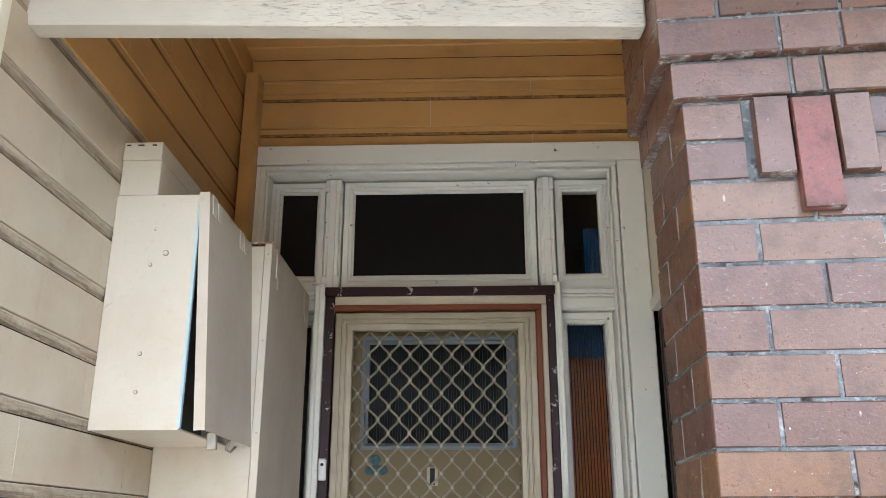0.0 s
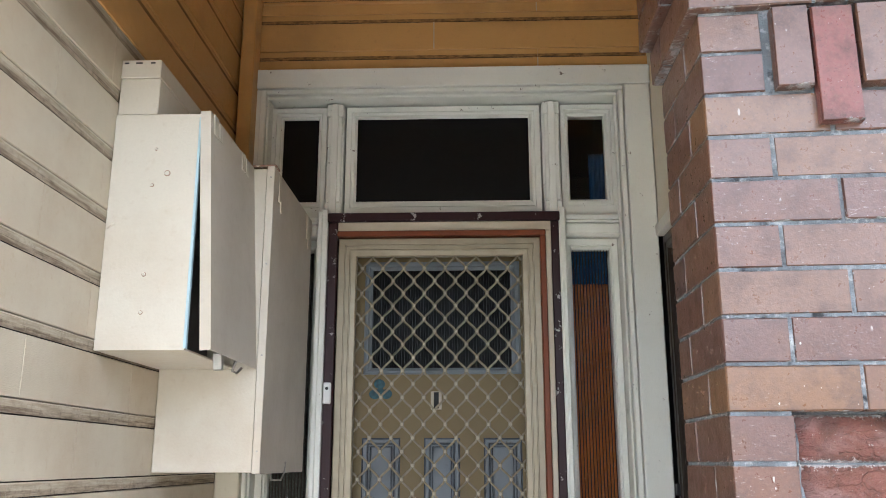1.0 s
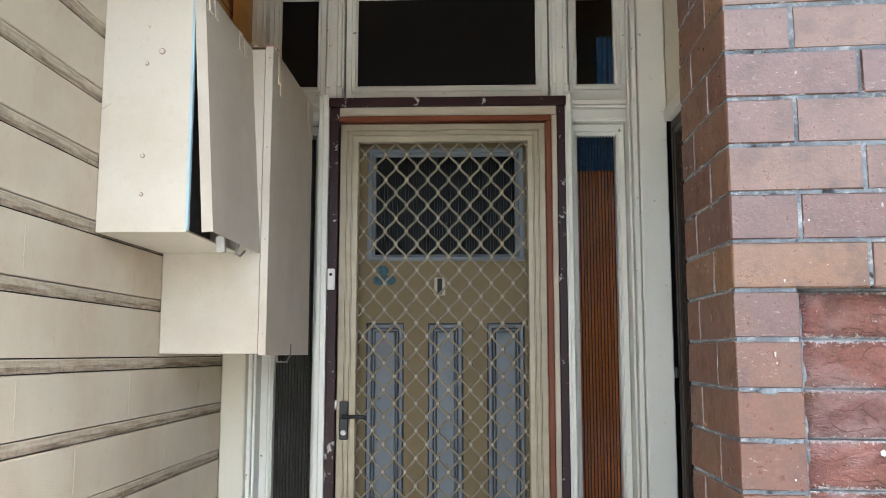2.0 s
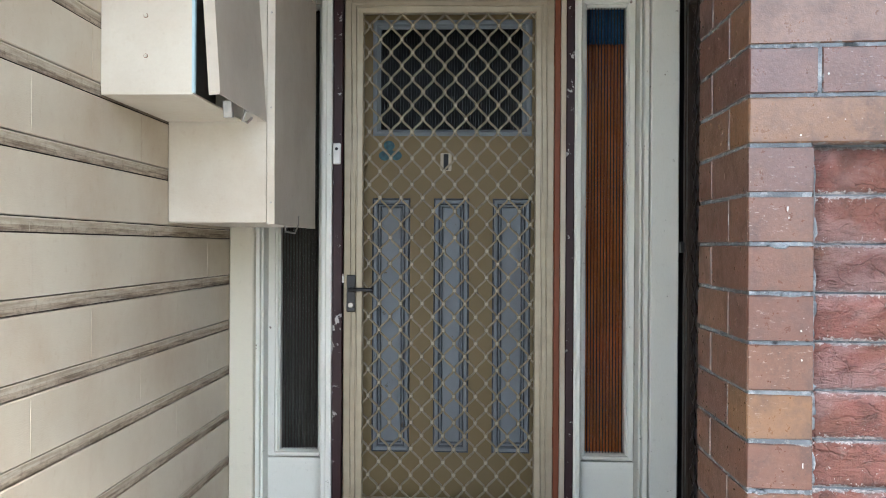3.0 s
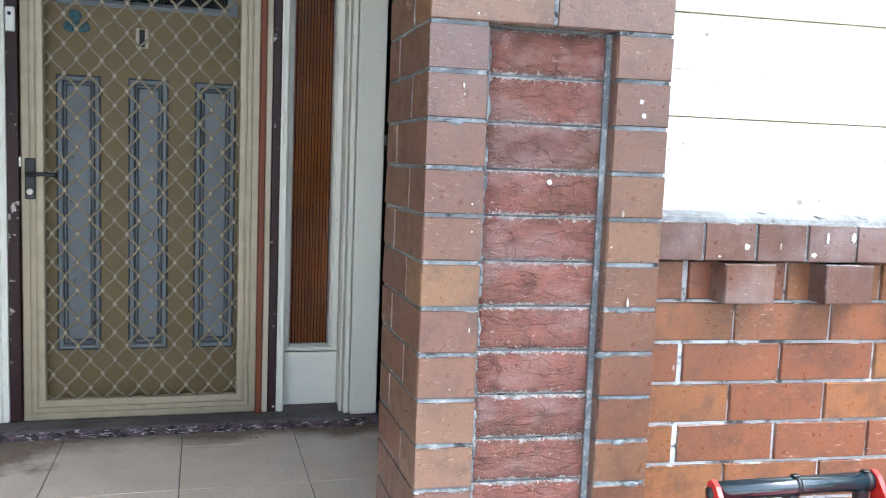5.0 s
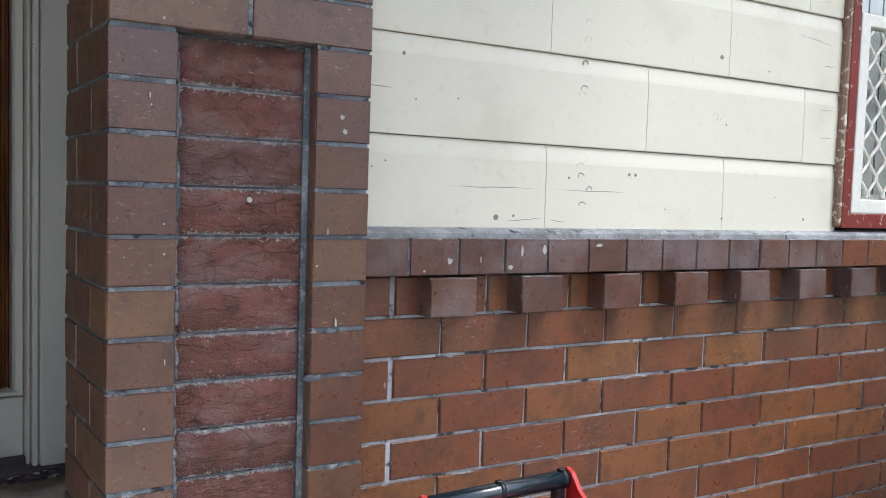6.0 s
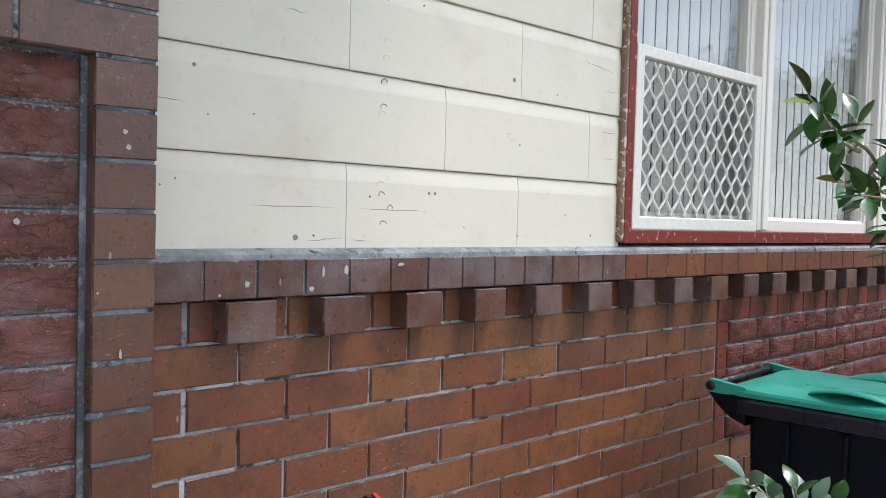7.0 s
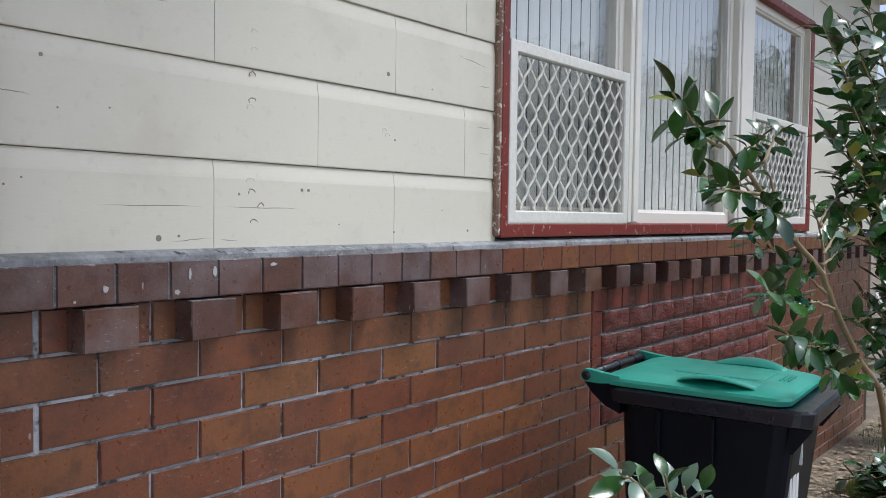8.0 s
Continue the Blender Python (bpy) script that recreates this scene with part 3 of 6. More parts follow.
# the rotten nosing: short crusts that stand off unevenly
_rng = random.Random(12)
_boxes, _u = [], LEFT_U + 0.002
while _u < 0.74:
    _w = _rng.uniform(0.02, 0.07)
    _boxes.append((_u, _u + _w - 0.001, -0.012 - _rng.uniform(0.002, 0.008), -0.0125, 0.001, _rng.uniform(0.024, 0.037)))
    _u += _w
part("nosing", joined("nosing", _boxes, FLAKED, 0.0015), threshold, "rotten nosing with crusts of white paint")

# ---- the side wall of the porch, in boards ----
wall_left = thing("wall_left", "cream painted boards with sunk laps, tan above", "wall", PORCH, kind="structure")
slab("wall_core", LEFT_U - 0.22, LEFT_U - 0.0225, -1.72, 0.3, GROUND_Z, 3.35, DARK, wall_left, 0)
slab("corner_stop", LEFT_U - 0.05, LEFT_U + 0.006, -1.765, -1.7215, GROUND_Z, 3.35, CREAM, wall_left, 0.006, "cream corner stop at the end of the boards")
# unseen run-on of the wall, added to cut side light into the porch
slab("light_stop_wall", LEFT_U - 0.2, LEFT_U - 0.02, -2.85, -1.767, GROUND_Z, 3.35, CREAM, wall_left, 0.004)
BOARDS = {}


def board_mesh(length, pitch, lap, mat, groove=False):
    """A board seen from its face (-y). Along its top runs a bevel, or a sunk groove with a dirty ledge."""
    key = (round(length, 3), round(pitch, 4), mat.name)
    if key not in BOARDS:
        if groove:
            f = pitch - lap
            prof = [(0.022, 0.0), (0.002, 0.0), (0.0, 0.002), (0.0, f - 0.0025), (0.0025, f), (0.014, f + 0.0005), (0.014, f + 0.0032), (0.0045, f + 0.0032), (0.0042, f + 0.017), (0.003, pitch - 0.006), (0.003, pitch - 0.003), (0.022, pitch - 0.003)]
        else:
            prof = [(0.020, 0.0), (0.001, 0.0), (0.0, 0.0025), (0.0, pitch - lap - 0.004), (0.001, pitch - lap + 0.004), (0.005, pitch - 0.007), (0.0075, pitch - 0.0015), (0.020, pitch - 0.0015)]
        n, g = len(prof), 0.0004 if groove else 0.0008
        verts = [(g, y, z) for y, z in prof] + [(length - g, y, z) for y, z in prof]
        faces = [(i, n + i, n + (i + 1) % n, (i + 1) % n) for i in range(n)]
        faces += [tuple(range(n)), tuple(range(2 * n - 1, n - 1, -1))]
        bm = bmesh.new()
        vs = [bm.verts.new(v) for v in verts]
        for k, q in enumerate(faces):
            fc = bm.faces.new([vs[i] for i in q])
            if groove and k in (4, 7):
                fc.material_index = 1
            # the flat band is tinted darker, as a sloped lap would shade
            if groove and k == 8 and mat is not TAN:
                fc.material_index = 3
            # slot faces near-black: dirt and the shadow gap put into the colour
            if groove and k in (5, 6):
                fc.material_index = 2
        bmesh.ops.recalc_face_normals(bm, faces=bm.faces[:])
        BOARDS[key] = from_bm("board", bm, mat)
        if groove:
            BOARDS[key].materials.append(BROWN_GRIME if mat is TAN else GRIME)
            BOARDS[key].materials.append(GAP_SHADE)
            BOARDS[key].materials.append(LAP_SHADE)
    return BOARDS[key]


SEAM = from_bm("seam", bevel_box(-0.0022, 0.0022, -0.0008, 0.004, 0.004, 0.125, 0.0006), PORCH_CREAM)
SEAM_TAN = from_bm("seam", bevel_box(-0.0016, 0.0016, -0.0006, 0.004, 0.004, 0.122, 0.0005), TAN)


def clad(parent, z0, pitch, rows, joints_a, joints_b, lo, hi, place, mat, lap, tan_above=99.0):
    """Rows of boards between lo and hi; place(s, z) gives a board's pose at s along the wall."""
    for k in range(rows):
        cuts = [lo] + [s for s in (joints_a if k % 2 else joints_b) if lo + 0.03 < s < hi - 0.03] + [hi]
        for s0, s1 in zip(cuts, cuts[1:]):
            z = z0 + k * pitch
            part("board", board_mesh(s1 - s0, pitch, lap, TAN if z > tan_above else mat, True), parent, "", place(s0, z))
            if s1 < hi - 0.01:
                part("seam", SEAM_TAN if z > tan_above else SEAM, parent, "", place(s1, z))


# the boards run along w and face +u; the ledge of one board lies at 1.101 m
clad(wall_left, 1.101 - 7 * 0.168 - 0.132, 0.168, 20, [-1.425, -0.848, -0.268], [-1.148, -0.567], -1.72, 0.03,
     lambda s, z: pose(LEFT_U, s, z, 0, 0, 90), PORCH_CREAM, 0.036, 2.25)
slab("cornice", LEFT_U - 0.001, LEFT_U + 0.014, -1.55, 0.03, 3.058, 3.164, TAN, wall_left, 0.003, "tan cornice board")

# ---- the door wall: boards above, white frame with sidelights and fanlights ----
wall_door = thing("wall_door", "tan boards above the entrance frame", "wall", PORCH, kind="structure")
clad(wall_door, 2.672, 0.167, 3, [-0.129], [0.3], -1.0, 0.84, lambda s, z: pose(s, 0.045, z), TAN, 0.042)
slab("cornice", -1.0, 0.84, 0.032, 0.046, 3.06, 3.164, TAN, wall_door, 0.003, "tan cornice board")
# dark strips painted where the cornice joints would show a shadow line
slab("shade_line", -0.9, 0.84, 0.0312, 0.034, 3.1605, 3.1638, GAP_SHADE, wall_door, 0, "dark strip painted as the shadow under the ceiling")
slab("cornice_bead", -0.85, 0.84, 0.024, 0.0445, 3.048, 3.0585, TAN, wall_door, 0.003)
slab("shade_line", -0.85, 0.84, 0.0305, 0.033, 3.0592, 3.0625, GAP_SHADE, wall_door, 0, "dark strip painted as the shadow over the bead")
slab("wall_core", -1.0, 0.84, 0.066, 0.24, 2.745, 3.35, DARK, wall_door, 0)
# the corner post of the boarding
slab("corner_post", -0.9185, -0.828, -0.018, 0.07, 0.034, 1.298, CREAM, wall_door, 0.004, "white painted corner post")
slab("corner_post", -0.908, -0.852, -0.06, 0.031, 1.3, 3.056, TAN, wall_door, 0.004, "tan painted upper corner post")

door_frame = thing("door_frame", "white painted timber entrance frame with chipped paint", "door frame", PORCH, kind="structure")
part("head_casing", joined("head_casing", [(-0.866, 0.745, 0.012, 0.075, 2.660, 2.742), (-0.834, 0.636, 0.024, 0.08, 2.639, 2.656), (-0.814, 0.612, 0.04, 0.075, 2.622, 2.635), (-0.9, 0.74, 0.081, 0.24, 2.637, 2.742)], WHITE), door_frame)
part("jamb_casing", joined("jamb_casing", [(0.639, 0.742, 0.012, 0.075, 0.036, 2.6575), (0.616, 0.6355, 0.024, 0.08, 0.037, 2.638), (0.632, 0.74, 0.0765, 0.24, 0.04, 2.636), (0.602, 0.6125, 0.04, 0.07, 0.04, 2.621), (0.6085, 0.6316, 0.0806, 0.2, 0.042, 2.049)], WHITE, 0.004), door_frame)
part("jamb_casing", joined("jamb_casing", [(-0.864, -0.834, 0.02, 0.085, 1.301, 2.655), (-0.836, -0.814, 0.02, 0.085, 0.036, 2.655), (-0.8155, -0.805, 0.045, 0.075, 0.038, 2.64), (-0.93, -0.812, 0.086, 0.24, 0.04, 2.742)], WHITE, 0.003), door_frame)
for u0, u1 in ((-0.575, -0.505), (0.315, 0.386)):
    # moulded posts between the fanlights
    part("fanlight_post", joined("fanlight_post", [(u0, u1, 0.118, 0.24, 2.14, 2.62), (u0 + 0.001, u1 - 0.001, 0.094, 0.12, 2.565, 2.62), (u0 + 0.006, u1 - 0.006, 0.094, 0.12, 2.195, 2.564), (u0 + 0.001, u1 - 0.001, 0.094, 0.12, 2.14, 2.194), (u0 + 0.02, u1 - 0.02, 0.087, 0.11, 2.141, 2.62)], WHITE, 0.003), door_frame)
for u0, u1 in ((-0.828, -0.572), (0.38, 0.626)):
    part("rail", joined("rail", [(u0, u1, 0.120, 0.24, 2.052, 2.138), (u0, u1, 0.106, 0.122, 2.117, 2.137), (u0, u1, 0.100, 0.122, 2.104, 2.114), (u0, u1, 0.110, 0.122, 2.056, 2.099)], WHITE, 0.003), door_frame)
part("door_post", joined("door_post", [(-0.588, -0.552, 0.075, 0.24, 0.04, 2.16), (-0.592, -0.572, 0.066, 0.09, 0.042, 2.15)], WHITE, 0.004), door_frame, "white post with bare wood at its foot")
part("door_post", joined("door_post", [(0.364, 0.395, 0.075, 0.24, 0.04, 2.16), (0.372, 0.392, 0.066, 0.08, 0.042, 2.15)], WHITE, 0.004), door_frame, "white post with bare wood at its foot")
part("maroon_jamb", joined("maroon_jamb", [(-0.548, -0.511, 0.07, 0.2, 0.045, 2.101), (0.334, 0.365, 0.07, 0.2, 0.045, 2.101)], MAROON, 0.003), door_frame, "dark maroon painted door jambs")
part("maroon_head", joined("maroon_head", [(-0.551, 0.369, 0.058, 0.2, 2.102, 2.138)], MAROON, 0.003), door_frame, "dark maroon door head")
part("cream_stop", joined("cream_stop", [(-0.510, 0.333, 0.066, 0.15, 2.062, 2.101), (0.312, 0.333, 0.062, 0.15, 0.045, 2.0615)], PORCH_CREAM, 0.003), door_frame)
part("red_strip", joined("red_strip", [(-0.510, 0.311, 0.052, 0.12, 2.040, 2.0615), (0.289, 0.311, 0.056, 0.14, 0.04, 2.0395)], REDWOOD, 0.003), door_frame, "orange stained timber strip")


def reeded_pane(name, u0, u1, z0, z1, w, pitch=0.0128, mat=REEDED, flutes=None):
    """Glass with round vertical ribs on its face; flutes: dark refraction stripes painted in the grooves between them.
    """
    n = max(4, round((u1 - u0) / pitch))
    verts, faces = [], []
    steps = 7
    cols = []
    for k in range(n):
        for s in range(steps):
            t = s / steps
            cols.append((u0 + (u1 - u0) * (k + t) / n, w - 0.005 * math.sin(math.pi * t)))
    cols.append((u1, w))
    for z in (z0, z1):
        verts += [(u, y, z) for u, y in cols]
    m = len(cols)
    faces = [(i, i + 1, m + i + 1, m + i) for i in range(m - 1)]
    b0 = len(verts)
    verts += [(u0, w + 0.004, z0), (u1, w + 0.004, z0), (u1, w + 0.004, z1), (u0, w + 0.004, z1)]
    faces.append((b0 + 1, b0, b0 + 3, b0 + 2))
    faces.append((0, m, b0 + 3, b0))
    faces.append((m - 1, b0 + 1, b0 + 2, 2 * m - 1))
    faces.append(tuple(range(m - 1, -1, -1)) + (b0, b0 + 1))
    faces.append(tuple(range(m, 2 * m)) + (b0 + 2, b0 + 3))
    bm = bmesh.new()
    vs = [bm.verts.new(v) for v in verts]
    for k, q in enumerate(faces):
        fc = bm.faces.new([vs[i] for i in q])
        if flutes and k < m - 1 and k % steps in (0, steps - 1):
            fc.material_index = 1
    bmesh.ops.recalc_face_normals(bm, faces=bm.faces[:])
    me = from_bm(name, bm, mat)
    if flutes:
        me.materials.append(flutes)
    return me


def clear(ob):
    ob.visible_shadow = False
    return ob


# sidelights: sash frame, reeded pane, solid foot panel
for name, u0, u1, g0, g1 in (("window_1", -0.826, -0.594, -0.768, -0.619), ("window_2", 0.394, 0.608, 0.422, 0.573)):
    side = thing(name, "white sidelight with reeded glass above a solid panel", "sidelight", PORCH, kind="structure")
    part("window_frame", frame_mesh("window_frame", u0 + 0.002, u1 - 0.002, 0.256, 2.048, g0 - u0 - 0.002, u1 - g1 - 0.002, 0.043, 0.024, 0.15, 0.2, WHITE,
                                    ((0.0, 0.003), (0.06, 0.0), (0.66, 0.0), (0.7, 0.008), (0.8, 0.008), (0.84, 0.004), (1.0, 0.016))), side)
    part("foot_panel", joined("foot_panel", [(u0 + 0.001, u1 - 0.001, 0.148, 0.2, 0.045, 0.2515), (g0 - 0.012, g1 + 0.012, 0.136, 0.16, 0.262, 0.2745)], WHITE, 0.003), side, "white panel with chipped paint")
    clear(part("pane", reeded_pane("pane", g0 - 0.004, g1 + 0.004, 0.272, 2.012, 0.178, 0.0118, REEDED, FLUTES), side))


def curtain(name, label, u0, u1, z0, z1, w, mat, folds, depth=0.018):
    n = folds * 6
    verts = []
    for iz in range(9):
        z = z0 + (z1 - z0) * iz / 8
        for k in range(n + 1):
            verts.append((u0 + (u1 - u0) * k / n, w + depth * math.sin(k / 6 * 2 * math.pi) + 0.006 * noise.noise((k * 0.4, z * 2, w)), z))
    m = n + 1
    faces = [(iz * m + k, iz * m + k + 1, (iz + 1) * m + k + 1, (iz + 1) * m + k) for iz in range(8) for k in range(n)]
    me = mesh_of(name, verts, faces, mat, True)
    ob = thing(name, label, "curtain", PORCH, me=me)
    sol = ob.modifiers.new("thickness", "SOLIDIFY")
    sol.thickness = 0.003
    return ob


curtain("curtain", "rust orange curtain behind the sidelight glass", 0.4, 0.6, 0.04, 1.872, 0.222, ORANGE_CLOTH, 20, 0.02)
curtain("curtain", "deep blue cloth behind the sidelight glass", 0.4, 0.6, 1.874, 2.12, 0.22, BLUE_CLOTH, 14, 0.008)
curtain("curtain", "dark grey net curtain behind reeded glass", -0.86, -0.57, 0.04, 2.0, 0.222, GREY_CLOTH, 29, 0.02)

curtain("curtain", "deep blue cloth hanging behind the fanlight", 0.515, 0.62, 2.15, 2.43, 0.215, BLUE_CLOTH, 5, 0.008)

# fanlights
for name, u0, u1, g0, g1 in (("window_3", -0.828, -0.577, -0.768, -0.618), ("window_4", -0.503, 0.313, -0.455, 0.262), ("window_5", 0.388, 0.632, 0.426, 0.575)):
    fan = thing(name, "white fanlight sash with a dark pane", "fanlight", PORCH, kind="structure")
    part("window_frame", frame_mesh("window_frame", u0 + 0.003, u1 - 0.003, 2.143, 2.626, g0 - u0 - 0.003, u1 - g1 - 0.003, 0.046, 0.072, 0.14, 0.2, WHITE,
                                    ((0.0, 0.004), (0.05, 0.0), (0.5, 0.0), (0.53, 0.008), (0.6, 0.008), (0.63, 0.003), (0.82, 0.004), (0.86, 0.014), (1.0, 0.02))), fan)
    part("pane", from_bm("pane", bevel_box(g0 - 0.004, g1 + 0.004, 0.17, 0.175, 2.212, 2.584, 0), GLASS if name == "window_5" else DARK_PANE), fan, "dark pane")

# hall behind the door; its unlit look is put into near-black walls
hall = thing("wall_hall", "hall behind the entrance, walls near-black for its darkness", "wall", PORCH, kind="structure")
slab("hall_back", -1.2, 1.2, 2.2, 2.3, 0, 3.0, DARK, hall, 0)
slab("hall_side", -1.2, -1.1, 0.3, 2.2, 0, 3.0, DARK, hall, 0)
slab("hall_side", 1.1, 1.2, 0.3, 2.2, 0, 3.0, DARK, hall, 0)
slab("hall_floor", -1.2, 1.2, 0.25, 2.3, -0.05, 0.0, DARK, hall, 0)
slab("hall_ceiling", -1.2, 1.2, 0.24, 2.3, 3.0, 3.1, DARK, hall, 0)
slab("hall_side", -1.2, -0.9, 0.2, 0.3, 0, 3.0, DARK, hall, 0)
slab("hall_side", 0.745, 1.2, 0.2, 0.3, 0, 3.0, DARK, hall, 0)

# ---- the inner door ----
inner = thing("door_1", "tan panelled front door with blue-grey panels and a reeded glass light", "door", PORCH, kind="structure")
DW = 0.17
_pan = [(-0.408, -0.26), (-0.168, -0.03), (0.061, 0.208)]
part("leaf", joined("leaf", [(-0.513, 0.334, DW, DW + 0.04, 0.05, 0.275), (-0.513, 0.334, DW, DW + 0.04, 1.265, 1.508), (-0.513, 0.334, DW, DW + 0.04, 1.96, 2.123),
                             (-0.513, -0.408, DW, DW + 0.04, 0.275, 1.265), (-0.26, -0.168, DW, DW + 0.04, 0.275, 1.265), (-0.03, 0.061, DW, DW + 0.04, 0.275, 1.265),
                             (0.208, 0.334, DW, DW + 0.04, 0.275, 1.265), (-0.513, -0.408, DW, DW + 0.04, 1.508, 1.96), (0.211, 0.334, DW, DW + 0.04, 1.508, 1.96)], DOOR_TAN, 0.0), inner)
for a, b2 in _pan:
    pan = slab("panel", a + 0.012, b2 - 0.012, DW + 0.008, DW + 0.035, 0.287, 1.253, DOOR_BLUE, inner, 0.005, "blue-grey sunk panel")
    # dark strips stand in for the moulding's shadow lines and their dirt
    part("edge_gap", frame_mesh("edge_gap", a, b2, 0.275, 1.265, 0.005, 0.005, 0.005, 0.005, DW - 0.001, DW + 0.03, BLUE_TRIM, ((0.0, 0.0), (1.0, 0.004))), pan, "joint darkened by dirt and a painted shadow line")
    part("moulding", frame_mesh("moulding", a + 0.0055, b2 - 0.0055, 0.2805, 1.2595, 0.0145, 0.0145, 0.0145, 0.0145, DW - 0.006, DW + 0.03, DOOR_BLUE, ((0.0, 0.003), (0.15, 0.0), (0.8, 0.001), (1.0, 0.005))), pan)
    part("edge_gap", frame_mesh("edge_gap", a + 0.0205, b2 - 0.0205, 0.2955, 1.2445, 0.0045, 0.0045, 0.0045, 0.0075, DW + 0.001, DW + 0.03, BLUE_TRIM, ((0.0, 0.0), (1.0, 0.003))), pan, "joint darkened by dirt and a painted shadow line")
    part("moulding", frame_mesh("moulding", a + 0.0255, b2 - 0.0255, 0.3035, 1.2395, 0.006, 0.006, 0.006, 0.006, DW - 0.001, DW + 0.03, DOOR_BLUE, ((0.0, 0.002), (0.4, 0.0), (1.0, 0.004))), pan)
    part("edge_gap", frame_mesh("edge_gap", a + 0.0318, b2 - 0.0318, 0.3098, 1.2332, 0.003, 0.003, 0.003, 0.006, DW + 0.0025, DW + 0.03, BLUE_TRIM, ((0.0, 0.0), (1.0, 0.003))), pan, "joint darkened by dirt and a painted shadow line")
    part("panel_field", from_bm("panel_field", bevel_box(a + 0.035, b2 - 0.035, DW + 0.003, DW + 0.03, 0.316, 1.2298, 0.004), DOOR_BLUE), pan)
part("light_frame", frame_mesh("light_frame", -0.408, 0.211, 1.508, 1.96, 0.03, 0.036, 0.033, 0.026, DW - 0.008, DW + 0.035, DOOR_BLUE, ((0.0, 0.004), (0.2, 0.0), (0.55, 0.0), (0.7, 0.01), (1.0, 0.016))), inner, "blue-grey moulding round the glass")
part("pane", reeded_pane("pane", -0.38, 0.178, 1.532, 1.93, DW + 0.016, 0.0105, DOOR_GLASS), inner, "dark reeded glass light")
_plate = slab("number_plate", -0.143, -0.1, DW - 0.005, DW, 1.372, 1.442, GRILLE_CLIP, inner, 0.002, "small pale plate with a dark bar")
part("plate_bar", from_bm("plate_bar", bevel_box(-0.131, -0.112, DW - 0.0085, DW - 0.005, 1.376, 1.438, 0.001), DARK_PANE), _plate)
_orn = part("ornament", disc_prism("ornament", 0.014, 0.006, TEAL), inner, "teal trefoil ornament", pose(-0.34, DW, 1.443))
for du, dz in ((-0.004, 0.028), (-0.022, -0.012), (0.024, -0.011)):
    part("petal", disc_prism("petal", 0.022, 0.005, TEAL, 18, 0.85), _orn, "", pose(du, 0.0, dz, 0, random.uniform(-20, 20), 0))

# ---- the screen door with its diamond grille ----
screen = thing("screen_door", "beige aluminium screen door with a diamond grille", "screen door", PORCH)
SU0, SU1, SZ0, SZ1, SF, SW = -0.507, 0.291, 0.043, 2.037, 0.0735, 0.078
part("frame", frame_mesh("frame", SU0, SU1, SZ0, SZ1, SF, SF, SF, SF, SW, SW + 0.03, ALU,
     ((0.0, 0.004), (0.06, 0.0), (0.34, 0.0), (0.37, 0.004), (0.41, 0.004), (0.44, 0.001), (0.60, 0.001), (0.63, 0.005), (0.68, 0.005), (0.71, 0.002), (0.94, 0.003), (1.0, 0.008))), screen)


def diamond_bars(parent, x0, x1, z0, z1, y, width, height, r, mat, name="grille_bar", node=None):
    """Bent upright bars that touch at nodes and form diamonds; each bar is a piece. node: where one of the nodes lies."""
    xn, zn = node or (x0, z0)
    half, nodes = width / 2, []
    first = math.ceil((x0 - xn) / half - 0.75)
    for k in range(first, math.floor((x1 - xn) / half + 0.25) + 1):
        left = xn + half * k
        zk = zn + (height / 2 if k % 2 else 0.0)
        z = zk - height * math.ceil((zk - z0) / height)
        pts = []
        while z < z1 + height:
            if z0 <= z <= z1 and x0 <= left <= x1:
                nodes.append((left, z))
            for dz, dx in ((-0.055, 0.0), (0.055, 0.0), (0.13, 0.12), (0.25, 0.5), (0.37, 0.88), (0.445, 1.0), (0.555, 1.0), (0.63, 0.88), (0.75, 0.5), (0.87, 0.12)):
                zz = z + dz * height
                xx = left + r * 0.7 + dx * (half - 1.4 * r)
                if z0 <= zz <= z1:
                    pts.append((min(max(xx, x0), x1), y + 0.0012 * math.sin(zz * 41 + k), zz))
            z += height
        part(name, tube(name, pts, r, mat, 6), parent)
    return nodes


_nodes = diamond_bars(screen, SU0 + SF - 0.004, SU1 - SF + 0.004, SZ0 + SF - 0.004, SZ1 - SF + 0.004, SW + 0.016, 0.0818, 0.1007, 0.0046, GRILLE, node=(-0.33, 1.615))
_v, _f = [], []
for u, z in _nodes:
    q = bevel_box(u - 0.0052, u + 0.0052, SW + 0.0095, SW + 0.021, z - 0.0062, z + 0.0062, 0.002)
    o = len(_v)
    q.verts.index_update()
    _v += [tuple(v.co) for v in q.verts]
    _f += [tuple(o + v.index for v in fc.verts) for fc in q.faces]
    q.free()
tagged(part("grille_clips", mesh_of("grille_clips", _v, _f, GRILLE_CLIP), screen, "small pressed clips at the crossings"), kind="stuff")
_plate = slab("lock_plate", -0.494, -0.460, SW - 0.008, SW, 0.827, 0.968, BLACK, screen, 0.003, "black lock plate")
part("lever", tube("lever", [(-0.477, SW - 0.008, 0.914), (-0.477, SW - 0.042, 0.914), (-0.468, SW - 0.048, 0.914), (-0.43, SW - 0.049, 0.915), (-0.397, SW - 0.047, 0.913), (-0.388, SW - 0.046, 0.91)], [0.009, 0.008, 0.0075, 0.007, 0.008, 0.0085], BLACK, 8), _plate, "black lever handle")
part("key_cylinder", disc_prism("key_cylinder", 0.011, 0.006, STEEL, 14), _plate, "", pose(-0.477, SW - 0.008, 0.853))
